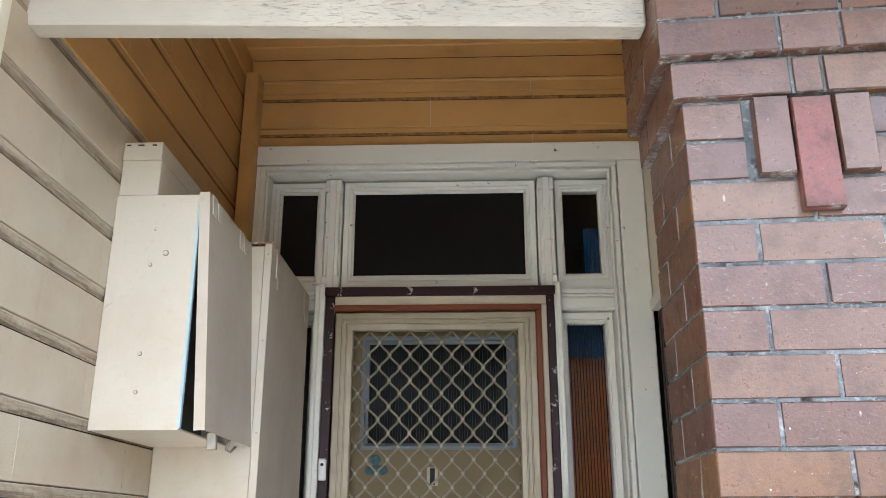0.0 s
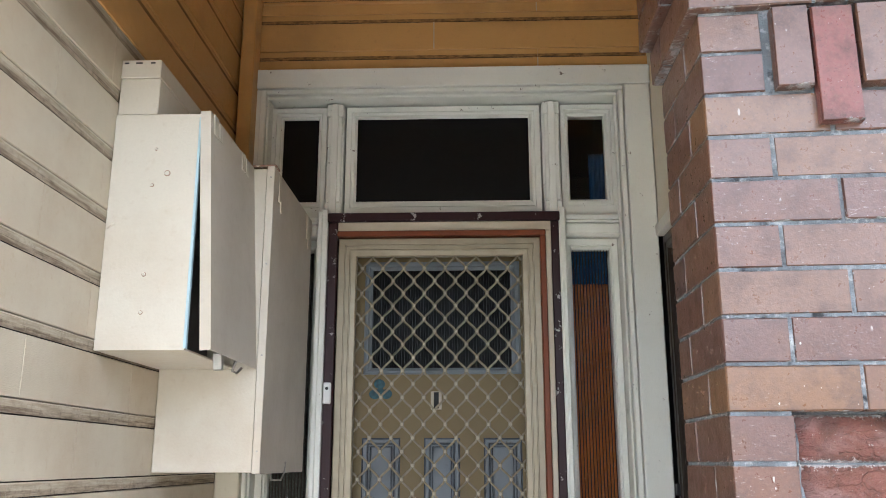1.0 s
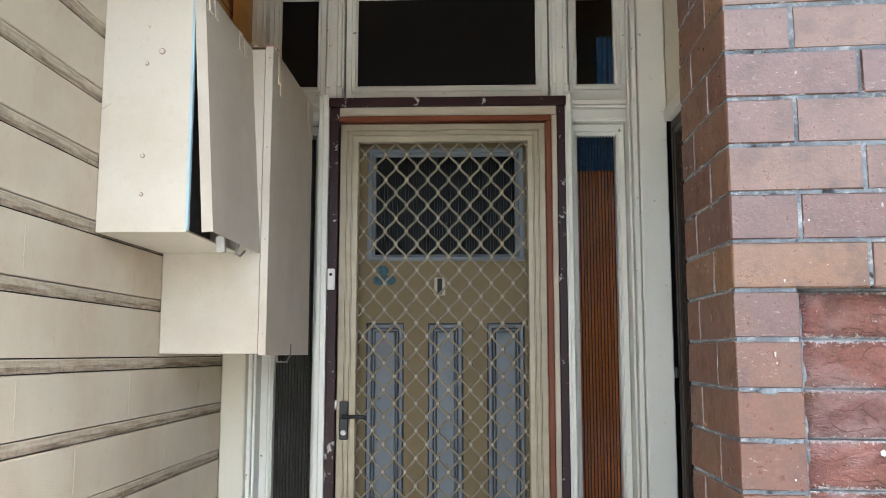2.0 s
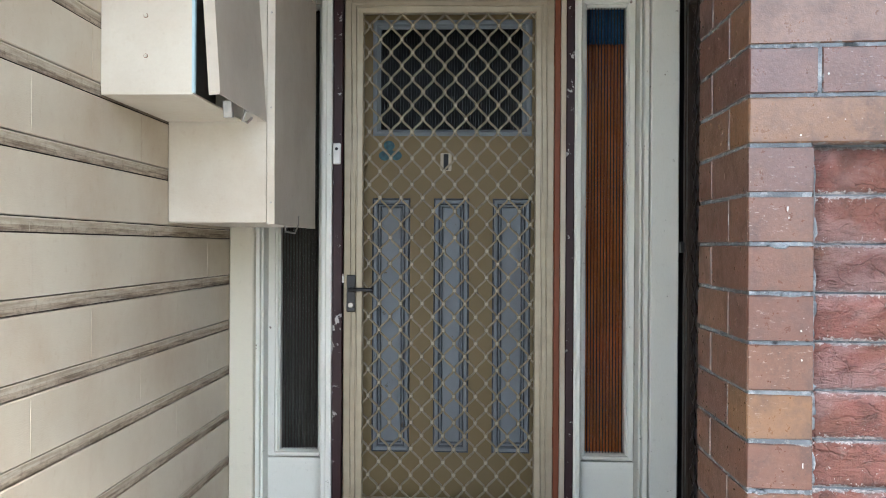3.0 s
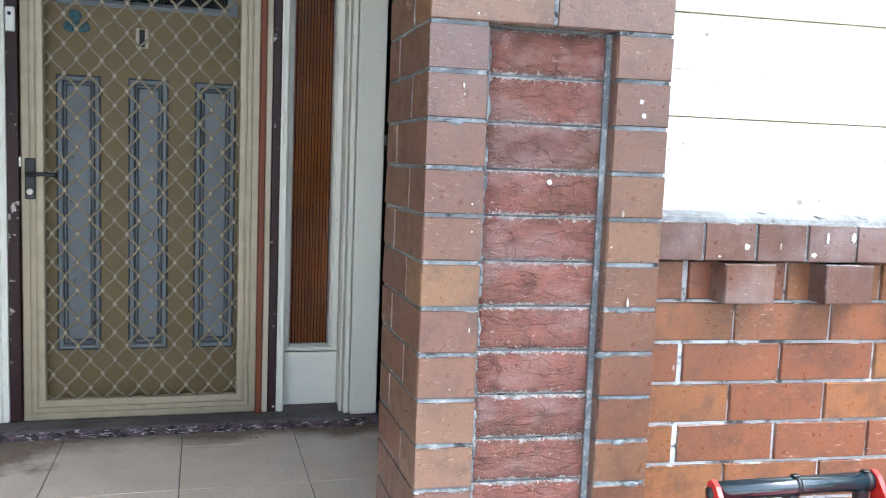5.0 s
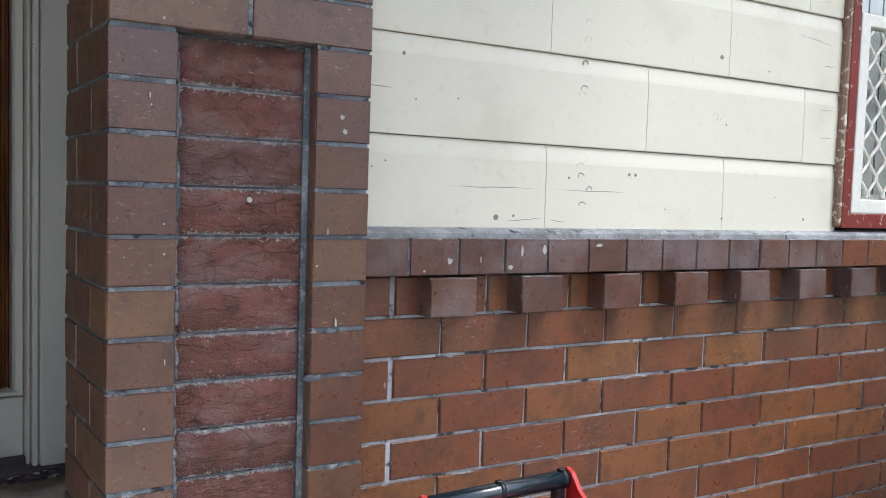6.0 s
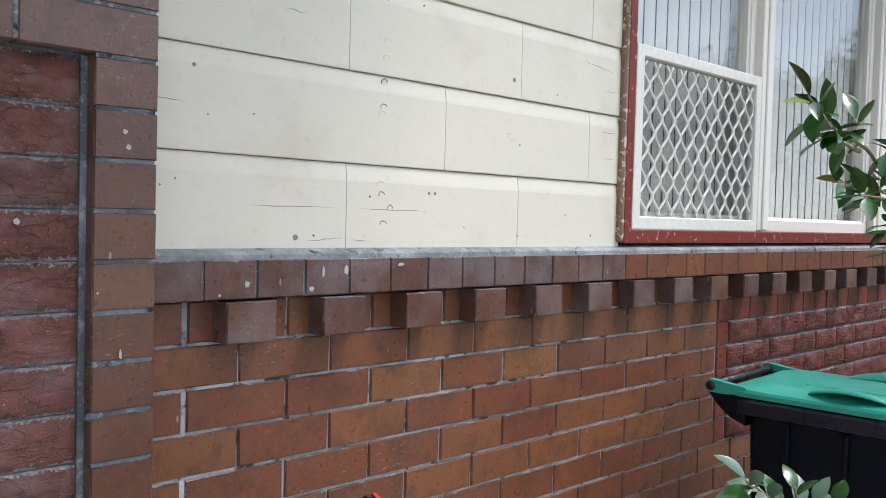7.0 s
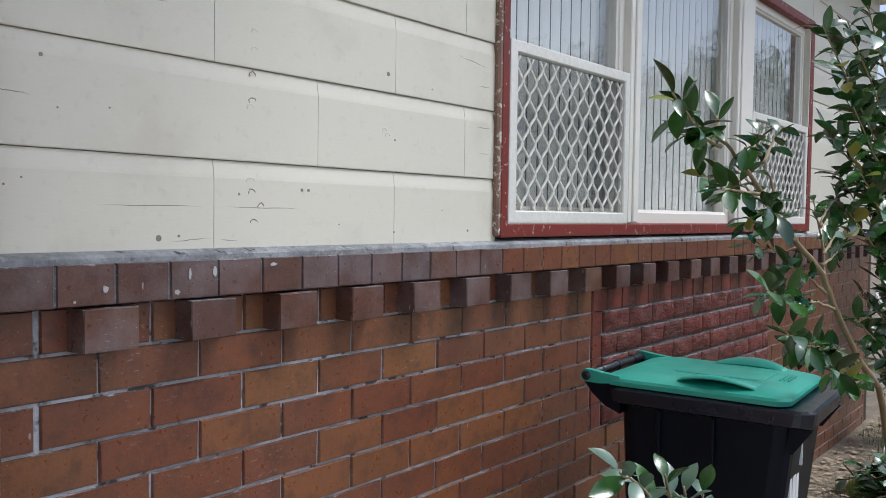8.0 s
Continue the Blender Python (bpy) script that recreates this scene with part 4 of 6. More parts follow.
slab("latch", -0.524, -0.505, SW - 0.006, SW + 0.012, 0.937, 0.972, WHITE_PLASTIC, screen, 0.002, "white latch tongue")
for hz in (0.36, 1.1, 1.8):
    part("hinge", tube("hinge", [(0.293, SW - 0.004, hz - 0.04), (0.293, SW - 0.004, hz + 0.04)], 0.006, REDWOOD, 8), screen)

bell = thing("door_bell", "small white door bell push on the maroon jamb", "door bell", PORCH)
slab("body", -0.547, -0.517, 0.056, 0.07, 1.387, 1.468, WHITE_PLASTIC, bell, 0.004)
part("button", disc_prism("button", 0.006, 0.004, BLACK, 12), bell, "", pose(-0.532, 0.056, 1.445))

# ---- ceiling, fascia, the wall above ----
ceiling = thing("ceiling", "tan painted boarded porch ceiling", "ceiling", PORCH, kind="structure")
_boxes = []
for k in range(11):
    _boxes.append((-1.05, 0.86, -1.62 + 0.155 * k, -1.62 + 0.155 * (k + 1) - 0.003, 3.164, 3.186))
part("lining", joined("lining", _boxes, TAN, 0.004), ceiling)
part("stain", disc_prism("stain", 0.055, 0.0015, STAIN, 20), ceiling, "round brown water stain", pose(-0.02, -0.02, 3.164, -90))
fascia = thing("fascia", "white fascia board with flaking paint across the porch", "fascia", pose(-0.793, 1.943, 2.252, 0, 0, 6.8), kind="structure")
part("fascia_board", from_bm("fascia_board", bevel_box(-0.02, 1.345, -0.062, 0.0, 0.0, 0.40, 0.006), FASCIA), fascia)
slab("upper_wall", -0.02, 2.0, -0.055, -0.005, 0.402, 1.15, FASCIA, fascia, 0.0)
# out-of-view overhang, sized to keep light off the pier and near boards
shade_overhang = thing("eaves", "unseen overhang added to shade the pier and near wall", "eaves", kind="structure")
slab("soffit", -1.6, 1.098, 0.95, 2.14, 2.78, 2.80, PORCH_CREAM, shade_overhang, 0.002)
slab("soffit", 1.0985, 2.0, 0.95, 1.588, 2.78, 2.80, PORCH_CREAM, shade_overhang, 0.002)
slab("edge_board", -1.6, 2.0, 0.92, 0.95, 2.74, 2.94, FASCIA, shade_overhang, 0.004)
roof = thing("roof", "plain roof over porch and front room", "roof", kind="structure")
slab("porch_roof", -1.6, 1.2, 1.5, 4.2, 3.36, 3.46, DARK, roof, 0.0)

# ---- the neighbour's brown screen door in the porch's other side ----
wall_right = thing("wall_right", "cream wall of the porch above a brown screen door", "wall", PORCH, kind="structure")
slab("wall_core", 0.746, 0.86, -1.35, 0.07, 2.06, 3.35, CREAM, wall_right, 0.0)
slab("lintel", 0.728, 0.86, -1.2, 0.005, 2.015, 2.06, WHITE, wall_right, 0.003, "white lintel")
slab("wall_core", 0.746, 0.86, -1.35, -1.1, GROUND_Z, 2.06, CREAM, wall_right, 0.0)
slab("wall_core", 1.0, 1.1, -1.35, 0.1, 0.0, 3.3, DARK, wall_right, 0.0)
door_2 = thing("screen_door", "dark brown screen door with a black diamond grille", "screen door", PORCH @ pose(0.752, 0.0, 0, 0, 0, -90))
part("frame", frame_mesh("frame", 0.0, 0.86, 0.02, 2.012, 0.06, 0.06, 0.06, 0.06, 0.0, 0.035, BROWN_METAL, ((0.0, 0.004), (0.1, 0.0), (0.5, 0.0), (0.55, 0.004), (0.9, 0.004), (1.0, 0.01))), door_2)
diamond_bars(door_2, 0.056, 0.804, 0.076, 1.956, 0.018, 0.0822, 0.0985, 0.003, BROWN_METAL)
slab("backing", 0.05, 0.81, 0.03, 0.036, 0.07, 1.96, BLACK, door_2, 0.0, "black insect mesh")
slab("latch", -0.004, 0.03, -0.012, 0.0, 1.06, 1.1, BLACK, door_2, 0.002)

# ---- the two meter boxes on the boards ----
box_front = thing("meter_box", "cream steel meter box with its door ajar", "meter box", PORCH)
BX0, BX1, BY0, BY1, BZ0, BZ1 = LEFT_U + 0.001, -0.692, -1.104, -0.654, 1.444, 2.070


def shell(name, x0, x1, y0, y1, z0, z1, drop, mat, thick=0.005):
    """A folded sheet box that lacks the sides named by their outward directions."""
    bm = bevel_box(x0, x1, y0, y1, z0, z1, 0.0)
    bm.normal_update()
    gone = [fc for fc in bm.faces if any((fc.normal - Vector(d)).length < 0.1 for d in drop)]
    bmesh.ops.delete(bm, geom=gone, context="FACES")
    bmesh.ops.solidify(bm, geom=bm.faces[:], thickness=thick)
    return from_bm(name, bm, mat)


part("body", shell("body", BX0, BX1, BY0, BY1, BZ0, BZ1, [(1, 0, 0)], METAL_CREAM), box_front)
# black block fills the box in place of the shade inside it
slab("inside", BX0 + 0.01, BX1 - 0.08, BY0 + 0.01, BY1 - 0.01, BZ0 + 0.01, BZ1 - 0.01, BLACK, box_front, 0.002, "black block for the box's shaded inside")
slab("seal", BX1 - 0.003, BX1 + 0.004, BY0 - 0.002, BY0 + 0.012, BZ0 + 0.004, BZ1 - 0.01, PALE_BLUE, box_front, 0.001, "pale blue edge seal")
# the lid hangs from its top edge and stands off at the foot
_lid = part("door", shell("door", -0.022, 0.006, -0.006, BY1 - BY0 + 0.0, -0.628, 0.006, [(-1, 0, 0), (0, 0, -1)], SHADED_CREAM, 0.003), box_front)
_lid.matrix_basis = pose(BX1 + 0.022, BY0, BZ1, 0, -3.7, 0)
_lid["label"] = "cream steel door standing ajar"
for hy in (0.02, 0.30):
    part("hinge", joined("hinge", [(0.004, 0.0095, hy, hy + 0.035, -0.05, 0.006), (0.004, 0.009, hy + 0.05, hy + 0.075, -0.05, 0.0)], METAL_CREAM, 0.001), _lid)
part("hasp", tube("hasp", [(0.0, 0.25, -0.623), (-0.012, 0.25, -0.653), (-0.004, 0.265, -0.658), (0.01, 0.27, -0.643)], 0.004, STEEL, 6), _lid, "steel hasp")
part("hasp", from_bm("hasp", bevel_box(-0.03, -0.005, 0.13, 0.145, -0.663, -0.618, 0.002), STEEL), _lid)
for px, pz, r in ((-0.804, 1.973, 0.005), (-0.77, 1.905, 0.0085), (-0.808, 1.873, 0.0055), (-0.809, 1.636, 0.006), (-0.809, 1.538, 0.0055)):
    _hole = part("screw", disc_prism("screw", r * 0.72, 0.004, METAL_CREAM, 12), box_front, "", pose(px, BY0, pz))
    part("screw_ring", disc_prism("screw_ring", r, 0.0012, RAW, 12), _hole, "brown ring round the screw", pose(0.0, 0.0, 0.0))
part("dent", tube("dent", [(-0.914, BY0 + 0.001, 1.758), (-0.906, BY0 - 0.002, 1.766), (-0.897, BY0 + 0.001, 1.770)], 0.003, METAL_CREAM, 6), box_front)
_cap = part("conduit_cap", joined("conduit_cap", [(BX0, -0.811, -1.099, -0.72, 2.072, 2.177), (BX0, -0.811, -1.102, -0.72, 2.178, 2.230)], METAL_CREAM, 0.002), box_front)
_cap["label"] = "narrow cream steel cover on top"
for px, hw in ((-0.906, 0.006), (-0.872, 0.009), (-0.834, 0.006)):
    part("slot", from_bm("slot", bevel_box(px - hw, px + hw, -1.1033, -1.1018, 2.2185, 2.2225, 0), BLACK), _cap)

box_rear = thing("meter_box", "long cream steel meter box with a closed hinged door", "meter box", PORCH)
RX, RY0, RY1, RZ0, RZ1 = -0.598, -0.65, -0.026, 1.145, 2.076
part("body", joined("body", [(LEFT_U + 0.001, RX - 0.024, RY0, RY1, RZ0, RZ1)], METAL_CREAM, 0.003), box_rear)
_d2 = part("door", shell("door", RX - 0.022, RX, RY0 - 0.005, RY1 + 0.005, RZ0 - 0.004, RZ1 + 0.006, [(-1, 0, 0)], SHADED_CREAM, 0.003), box_rear, "cream steel door painted duller for its shaded side")
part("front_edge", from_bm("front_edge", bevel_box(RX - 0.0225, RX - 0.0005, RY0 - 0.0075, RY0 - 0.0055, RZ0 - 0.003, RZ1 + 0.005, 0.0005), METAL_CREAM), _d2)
slab("top_flap", RX - 0.075, RX + 0.004, RY0 - 0.004, RY0 + 0.05, RZ1 + 0.0065, RZ1 + 0.0125, RAW, box_rear, 0.001, "rusted top flap")
for hy in (RY0 + 0.06, RY1 - 0.1):
    part("hinge", joined("hinge", [(RX, RX + 0.004, hy, hy + 0.02, RZ1 - 0.09, RZ1), (RX, RX + 0.004, hy + 0.028, hy + 0.04, RZ1 - 0.12, RZ1 - 0.08)], METAL_CREAM, 0.001), _d2)
for sz in (0.06, 0.34, 0.62, 0.9):
    part("rivet", disc_prism("rivet", 0.003, 0.002, STEEL, 8), _d2, "", pose(RX - 0.011, RY0 - 0.0075, RZ0 + sz))
part("catch", tube("catch", [(RX - 0.004, -0.50, 1.145), (RX - 0.002, -0.50, 1.121), (RX, -0.37, 1.119), (RX + 0.006, -0.345, 1.146), (RX + 0.006, -0.34, 1.176)], 0.003, STEEL, 6), _d2, "bent wire catch")

# ---- the front wall: brick below, boards above, window ----
WIN_X0, WIN_X1, WIN_Z0, WIN_Z1 = 2.56, 5.79, 0.938, 2.18
WALL_END = 7.45
wall_front = thing("wall_front", "brick base with header dentils and cream boards above", "wall", kind="structure")
slab("wall_core", PIER_X1 - 0.2, WALL_END, WALL_Y + 0.006, WALL_Y + 0.2, GROUND_Z - 0.1, 0.90, WALL_MORTAR, wall_front, 0.0)
slab("wall_core", PIER_X1 - 0.2, WIN_X0, BOARD_Y + 0.022, WALL_Y + 0.2, 0.902, 2.9, DARK, wall_front, 0.0)
slab("wall_core", WIN_X1, WALL_END, BOARD_Y + 0.022, WALL_Y + 0.2, 0.902, 2.9, DARK, wall_front, 0.0)
slab("wall_core", WIN_X0, WIN_X1, BOARD_Y + 0.022, WALL_Y + 0.2, WIN_Z1, 2.9, DARK, wall_front, 0.0)
slab("wall_core", WIN_X0, WIN_X1, WALL_Y + 0.01, WALL_Y + 0.2, 0.902, 0.936, DARK, wall_front, 0.0)
# sloping bed of render on the headers
_bm = bevel_box(PIER_X1, WALL_END, 2.052, 2.10, 0.905, 0.922, 0.003)
for v in _bm.verts:
    if v.co.z > 0.91:
        v.co.z += 0.30 * (v.co.y - 2.052)
part("sill_bed", from_bm("sill_bed", _bm, SILL_MORTAR), wall_front, "pale render bed under the boards")
slab("wall_core", PIER_X1, WALL_END, 2.0465, WALL_Y + 0.008, 0.8335, 0.906, MORTAR, wall_front, 0.0)
slab("end_return", WALL_END, WALL_END + 0.12, 2.1, 6.0, 0.902, 2.9, CREAM, wall_front, 0.0)
slab("end_return", WALL_END + 0.002, WALL_END + 0.118, 2.1, 6.0, GROUND_Z, 0.9, BROWN_METAL, wall_front, 0.0)

_JA = [1.535, 2.10, 2.68, 3.25, 6.2, 6.8]
_JB = [1.829, 2.4, 6.0, 6.5, 7.1]
for k in range(11):
    z = 0.9145 + 0.2035 * k
    runs = [(PIER_X1 - 0.03, WALL_END)] if z > WIN_Z1 - 0.02 else [(PIER_X1 - 0.03, WIN_X0 - 0.001), (WIN_X1 + 0.001, WALL_END)]
    for lo, hi in runs:
        cuts = [lo] + [s for s in (_JB if k % 2 else _JA) if lo + 0.05 < s < hi - 0.05] + [hi]
        for s0, s1 in zip(cuts, cuts[1:]):
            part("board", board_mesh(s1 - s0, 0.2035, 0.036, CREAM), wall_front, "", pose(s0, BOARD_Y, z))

# cracks, nail heads and blisters in the paint of the boards
CRACK = plain("dark_paint_crack", (0.3, 0.28, 0.23), 0.8, 0.4, 60)
_rng = random.Random(17)
for x0, x1, z, sag in ((1.25, 1.53, 1.016, 0.003), (1.545, 1.8, 1.018, -0.002), (1.072, 1.16, 1.213, -0.006), (1.42, 1.54, 0.945, 0.008), (1.545, 1.6, 0.95, -0.006), (2.35, 2.53, 1.462, -0.02), (2.45, 2.535, 1.266, 0.0), (2.46, 2.53, 1.19, 0.0), (1.36, 1.43, 1.425, -0.004), (1.072, 1.1, 1.1, 0.0), (2.46, 2.53, 1.385, 0.003)):
    pts = [(x0 + (x1 - x0) * i / 8, BOARD_Y + 0.0006, z + sag * i / 8 + _rng.uniform(-0.0012, 0.0012)) for i in range(9)]
    part("crack", tube("crack", pts, [0.0004 + 0.0008 * math.sin(math.pi * i / 8) for i in range(9)], CRACK, 5), wall_front)
for x, z, r in ((1.404, 0.953, 0.0065), (1.135, 1.063, 0.0022), (1.105, 1.05, 0.0022), (1.45, 0.957, 0.003), (1.6, 1.046, 0.003), (2.072, 1.368, 0.006), (2.1, 0.96, 0.003), (2.42, 0.962, 0.004), (2.1, 1.2, 0.003), (1.17, 1.28, 0.004), (1.2, 1.19, 0.002), (1.3, 1.2, 0.002), (2.25, 1.35, 0.0025), (1.9, 0.98, 0.002), (2.3, 1.02, 0.002), (1.75, 1.5, 0.003), (1.78, 1.06, 0.004), (1.8, 1.06, 0.004)):
    part("nail_head", disc_prism("nail_head", r, 0.0012, CRACK, 10), wall_front, "", pose(x, BOARD_Y + 0.0004, z))
for x, z in ((1.64, 1.40), (1.635, 1.305), (1.64, 1.36), (1.63, 1.235), (1.635, 1.25), (1.63, 1.075), (1.635, 1.05), (1.64, 0.985), (1.66, 1.02), (1.4, 1.47), (2.07, 1.21), (1.63, 1.49), (2.06, 1.22)):
    pts = [(x + 0.011 * math.cos(t * 0.75) * _rng.uniform(0.6, 1.1), BOARD_Y + 0.0004, z + 0.009 * math.sin(t * 0.75) * _rng.uniform(0.6, 1.1)) for t in range(6)]
    part("blister", tube("blister", pts, [0.0006, 0.0016, 0.0019, 0.0014, 0.0017, 0.0006], CREAM if _rng.random() < 0.5 else CRACK, 5), wall_front)

# eaves over the front wall
eaves = thing("eaves", "tan boarded eaves with a timber edge", "eaves", kind="structure")
slab("soffit", 1.1, 8.2, 1.62, 2.3, 2.78, 2.80, PORCH_CREAM, eaves, 0.002)
slab("edge_board", 1.1, 8.2, 1.59, 1.62, 2.74, 2.94, REDWOOD, eaves, 0.004)
slab("roof_slab", 1.1, 8.2, 1.62, 4.5, 2.95, 3.05, DARK, eaves, 0.0)

# ---- the front window ----
window = thing("window_6", "three-light window in a peeling red frame with white screens", "window", kind="structure")
FY = 2.064
part("window_frame", frame_mesh("window_frame", WIN_X0 + 0.006, WIN_X1, WIN_Z0 + 0.002, WIN_Z1, 0.038, 0.075, 0.05, 0.044, FY, FY + 0.13, WIN_RED, ((0.0, 0.002), (0.06, 0.0), (0.9, 0.0), (1.0, 0.006))), window, "peeling red outer frame")
slab("bare_edge", WIN_X0 - 0.016, WIN_X0 + 0.0055, FY - 0.002, FY + 0.06, WIN_Z0 + 0.005, WIN_Z1, RAW, window, 0.006, "bare split timber edge")
for x0, x1 in ((3.415, 3.505), (4.55, 4.765)):
    part("mullion", joined("mullion", [(x0, x1, 2.068, 2.2, WIN_Z0 + 0.048, WIN_Z1 - 0.05), (x0 + 0.03, x1 - 0.03, 2.06, 2.07, WIN_Z0 + 0.05, WIN_Z1 - 0.052)], SASH, 0.004), window, "cream timber mullion")
for x0, x1, screen_on in ((2.606, 3.414, True), (3.506, 4.549, False), (4.766, 5.714, True)):
    z0, z1 = WIN_Z0 + 0.046, WIN_Z1 - 0.05
    sash = part("sash", frame_mesh("sash", x0, x1, z0, z1, 0.045, 0.045, 0.05, 0.055, 2.10, 2.145, SASH, ((0.0, 0.0), (0.75, 0.0), (0.82, 0.006), (1.0, 0.01))), window, "cream painted sash")
    clear(part("pane", from_bm("pane", bevel_box(x0 + 0.04, x1 - 0.04, 2.122, 2.127, z0 + 0.05, z1 - 0.045, 0), GLASS), sash))
    if screen_on:
        zt = 1.55
        sc = part("screen", frame_mesh("screen", x0 + 0.004, x1 - 0.004, z0 - 0.002, zt, 0.042, 0.038, 0.036, 0.042, 2.066, 2.094, WHITE_GRILLE, ((0.0, 0.002), (0.1, 0.0), (0.9, 0.0), (1.0, 0.004))), window, "white security screen")
        diamond_bars(sc, x0 + 0.044, x1 - 0.04, z0 + 0.038, zt - 0.034, 2.08, 0.0764, 0.0985, 0.0049, WHITE_GRILLE, node=(2.697 + (x0 - 2.606), 1.432))
        clear(part("fly_wire", from_bm("fly_wire", bevel_box(x0 + 0.03, x1 - 0.03, 2.0885, 2.0895, z0 + 0.03, zt - 0.03, 0), FLY_WIRE), sc, "grey fly wire"))
slab("stop_bead", 5.704, 5.7152, 2.066, 2.0995, 1.552, WIN_Z1 - 0.052, CREAM, window, 0.002, "cream stop bead")
slab("head_board", WIN_X0 + 0.002, WIN_X1 - 0.002, BOARD_Y, BOARD_Y + 0.021, WIN_Z1 + 0.002, 0.9145 + 0.2035 * 7 - 0.002, CREAM, wall_front, 0.002, "cream board over the window")
# vertical blinds behind the panes
_bl = mesh_of("slat", [(0.0, 0.0, 0.0), (0.032, -0.001, 0.0), (0.0615, 0.0, 0.0), (0.0, 0.0, 1.16), (0.032, -0.001, 1.16), (0.0615, 0.0, 1.16)] +
              [(0.0, 0.001, 0.0), (0.032, 0.0, 0.0), (0.0615, 0.001, 0.0), (0.0, 0.001, 1.16), (0.032, 0.0, 1.16), (0.0615, 0.001, 1.16)],
              [(0, 1, 4, 3), (1, 2, 5, 4), (7, 6, 9, 10), (8, 7, 10, 11)], BLIND)
blind = thing("vertical_blind", "closed grey vertical blinds behind the window", "blind")
for k in range(46):
    part("slat", _bl, blind, "", pose(2.6 + 0.0705 * k, 2.185, 0.98, 0, 0, random.uniform(-0.15, 0.15)))
slab("head_rail", 2.58, 5.84, 2.19, 2.23, 2.141, 2.17, WHITE_GRILLE, blind, 0.003)
# the room's darkness is put into its near-black walls
room = thing("wall_room", "room behind the front window, walls near-black for its darkness", "wall", kind="structure")
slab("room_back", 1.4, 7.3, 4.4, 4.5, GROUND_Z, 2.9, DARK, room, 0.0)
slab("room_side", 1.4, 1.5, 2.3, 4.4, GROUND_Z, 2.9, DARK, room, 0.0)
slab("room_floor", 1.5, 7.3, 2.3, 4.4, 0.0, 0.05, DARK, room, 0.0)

# ---- the pier ----
pier = thing("pier", "brown brick pier with a sunk rock-faced panel", "pier", kind="structure")

# ---- wheelie bin ----


def ring_loft(name, rings, mat, cap=(True, True), smooth=False):
    n = len(rings[0])
    verts = [p for r in rings for p in r]
    faces = []
    for k in range(len(rings) - 1):
        for i in range(n):
            j = (i + 1) % n
            faces.append((k * n + i, k * n + j, (k + 1) * n + j, (k + 1) * n + i))
    if cap[0]:
        faces.append(tuple(range(n - 1, -1, -1)))
    if cap[1]:
        faces.append(tuple((len(rings) - 1) * n + i for i in range(n)))
    bm = bmesh.new()
    vs = [bm.verts.new(v) for v in verts]
    for q in faces:
        bm.faces.new([vs[i] for i in q])
    bmesh.ops.recalc_face_normals(bm, faces=bm.faces[:])
    return from_bm(name, bm, mat, smooth)


def round_rect(x0, x1, y0, y1, r, z, seg=4):
    pts = []
    for cx, cy, a0 in ((x1 - r, y1 - r, 0), (x0 + r, y1 - r, 90), (x0 + r, y0 + r, 180), (x1 - r, y0 + r, 270)):
        for s in range(seg + 1):
            a = radians(a0 + 90 * s / seg)
            pts.append((cx + r * math.cos(a), cy + r * math.sin(a), z))
    return pts


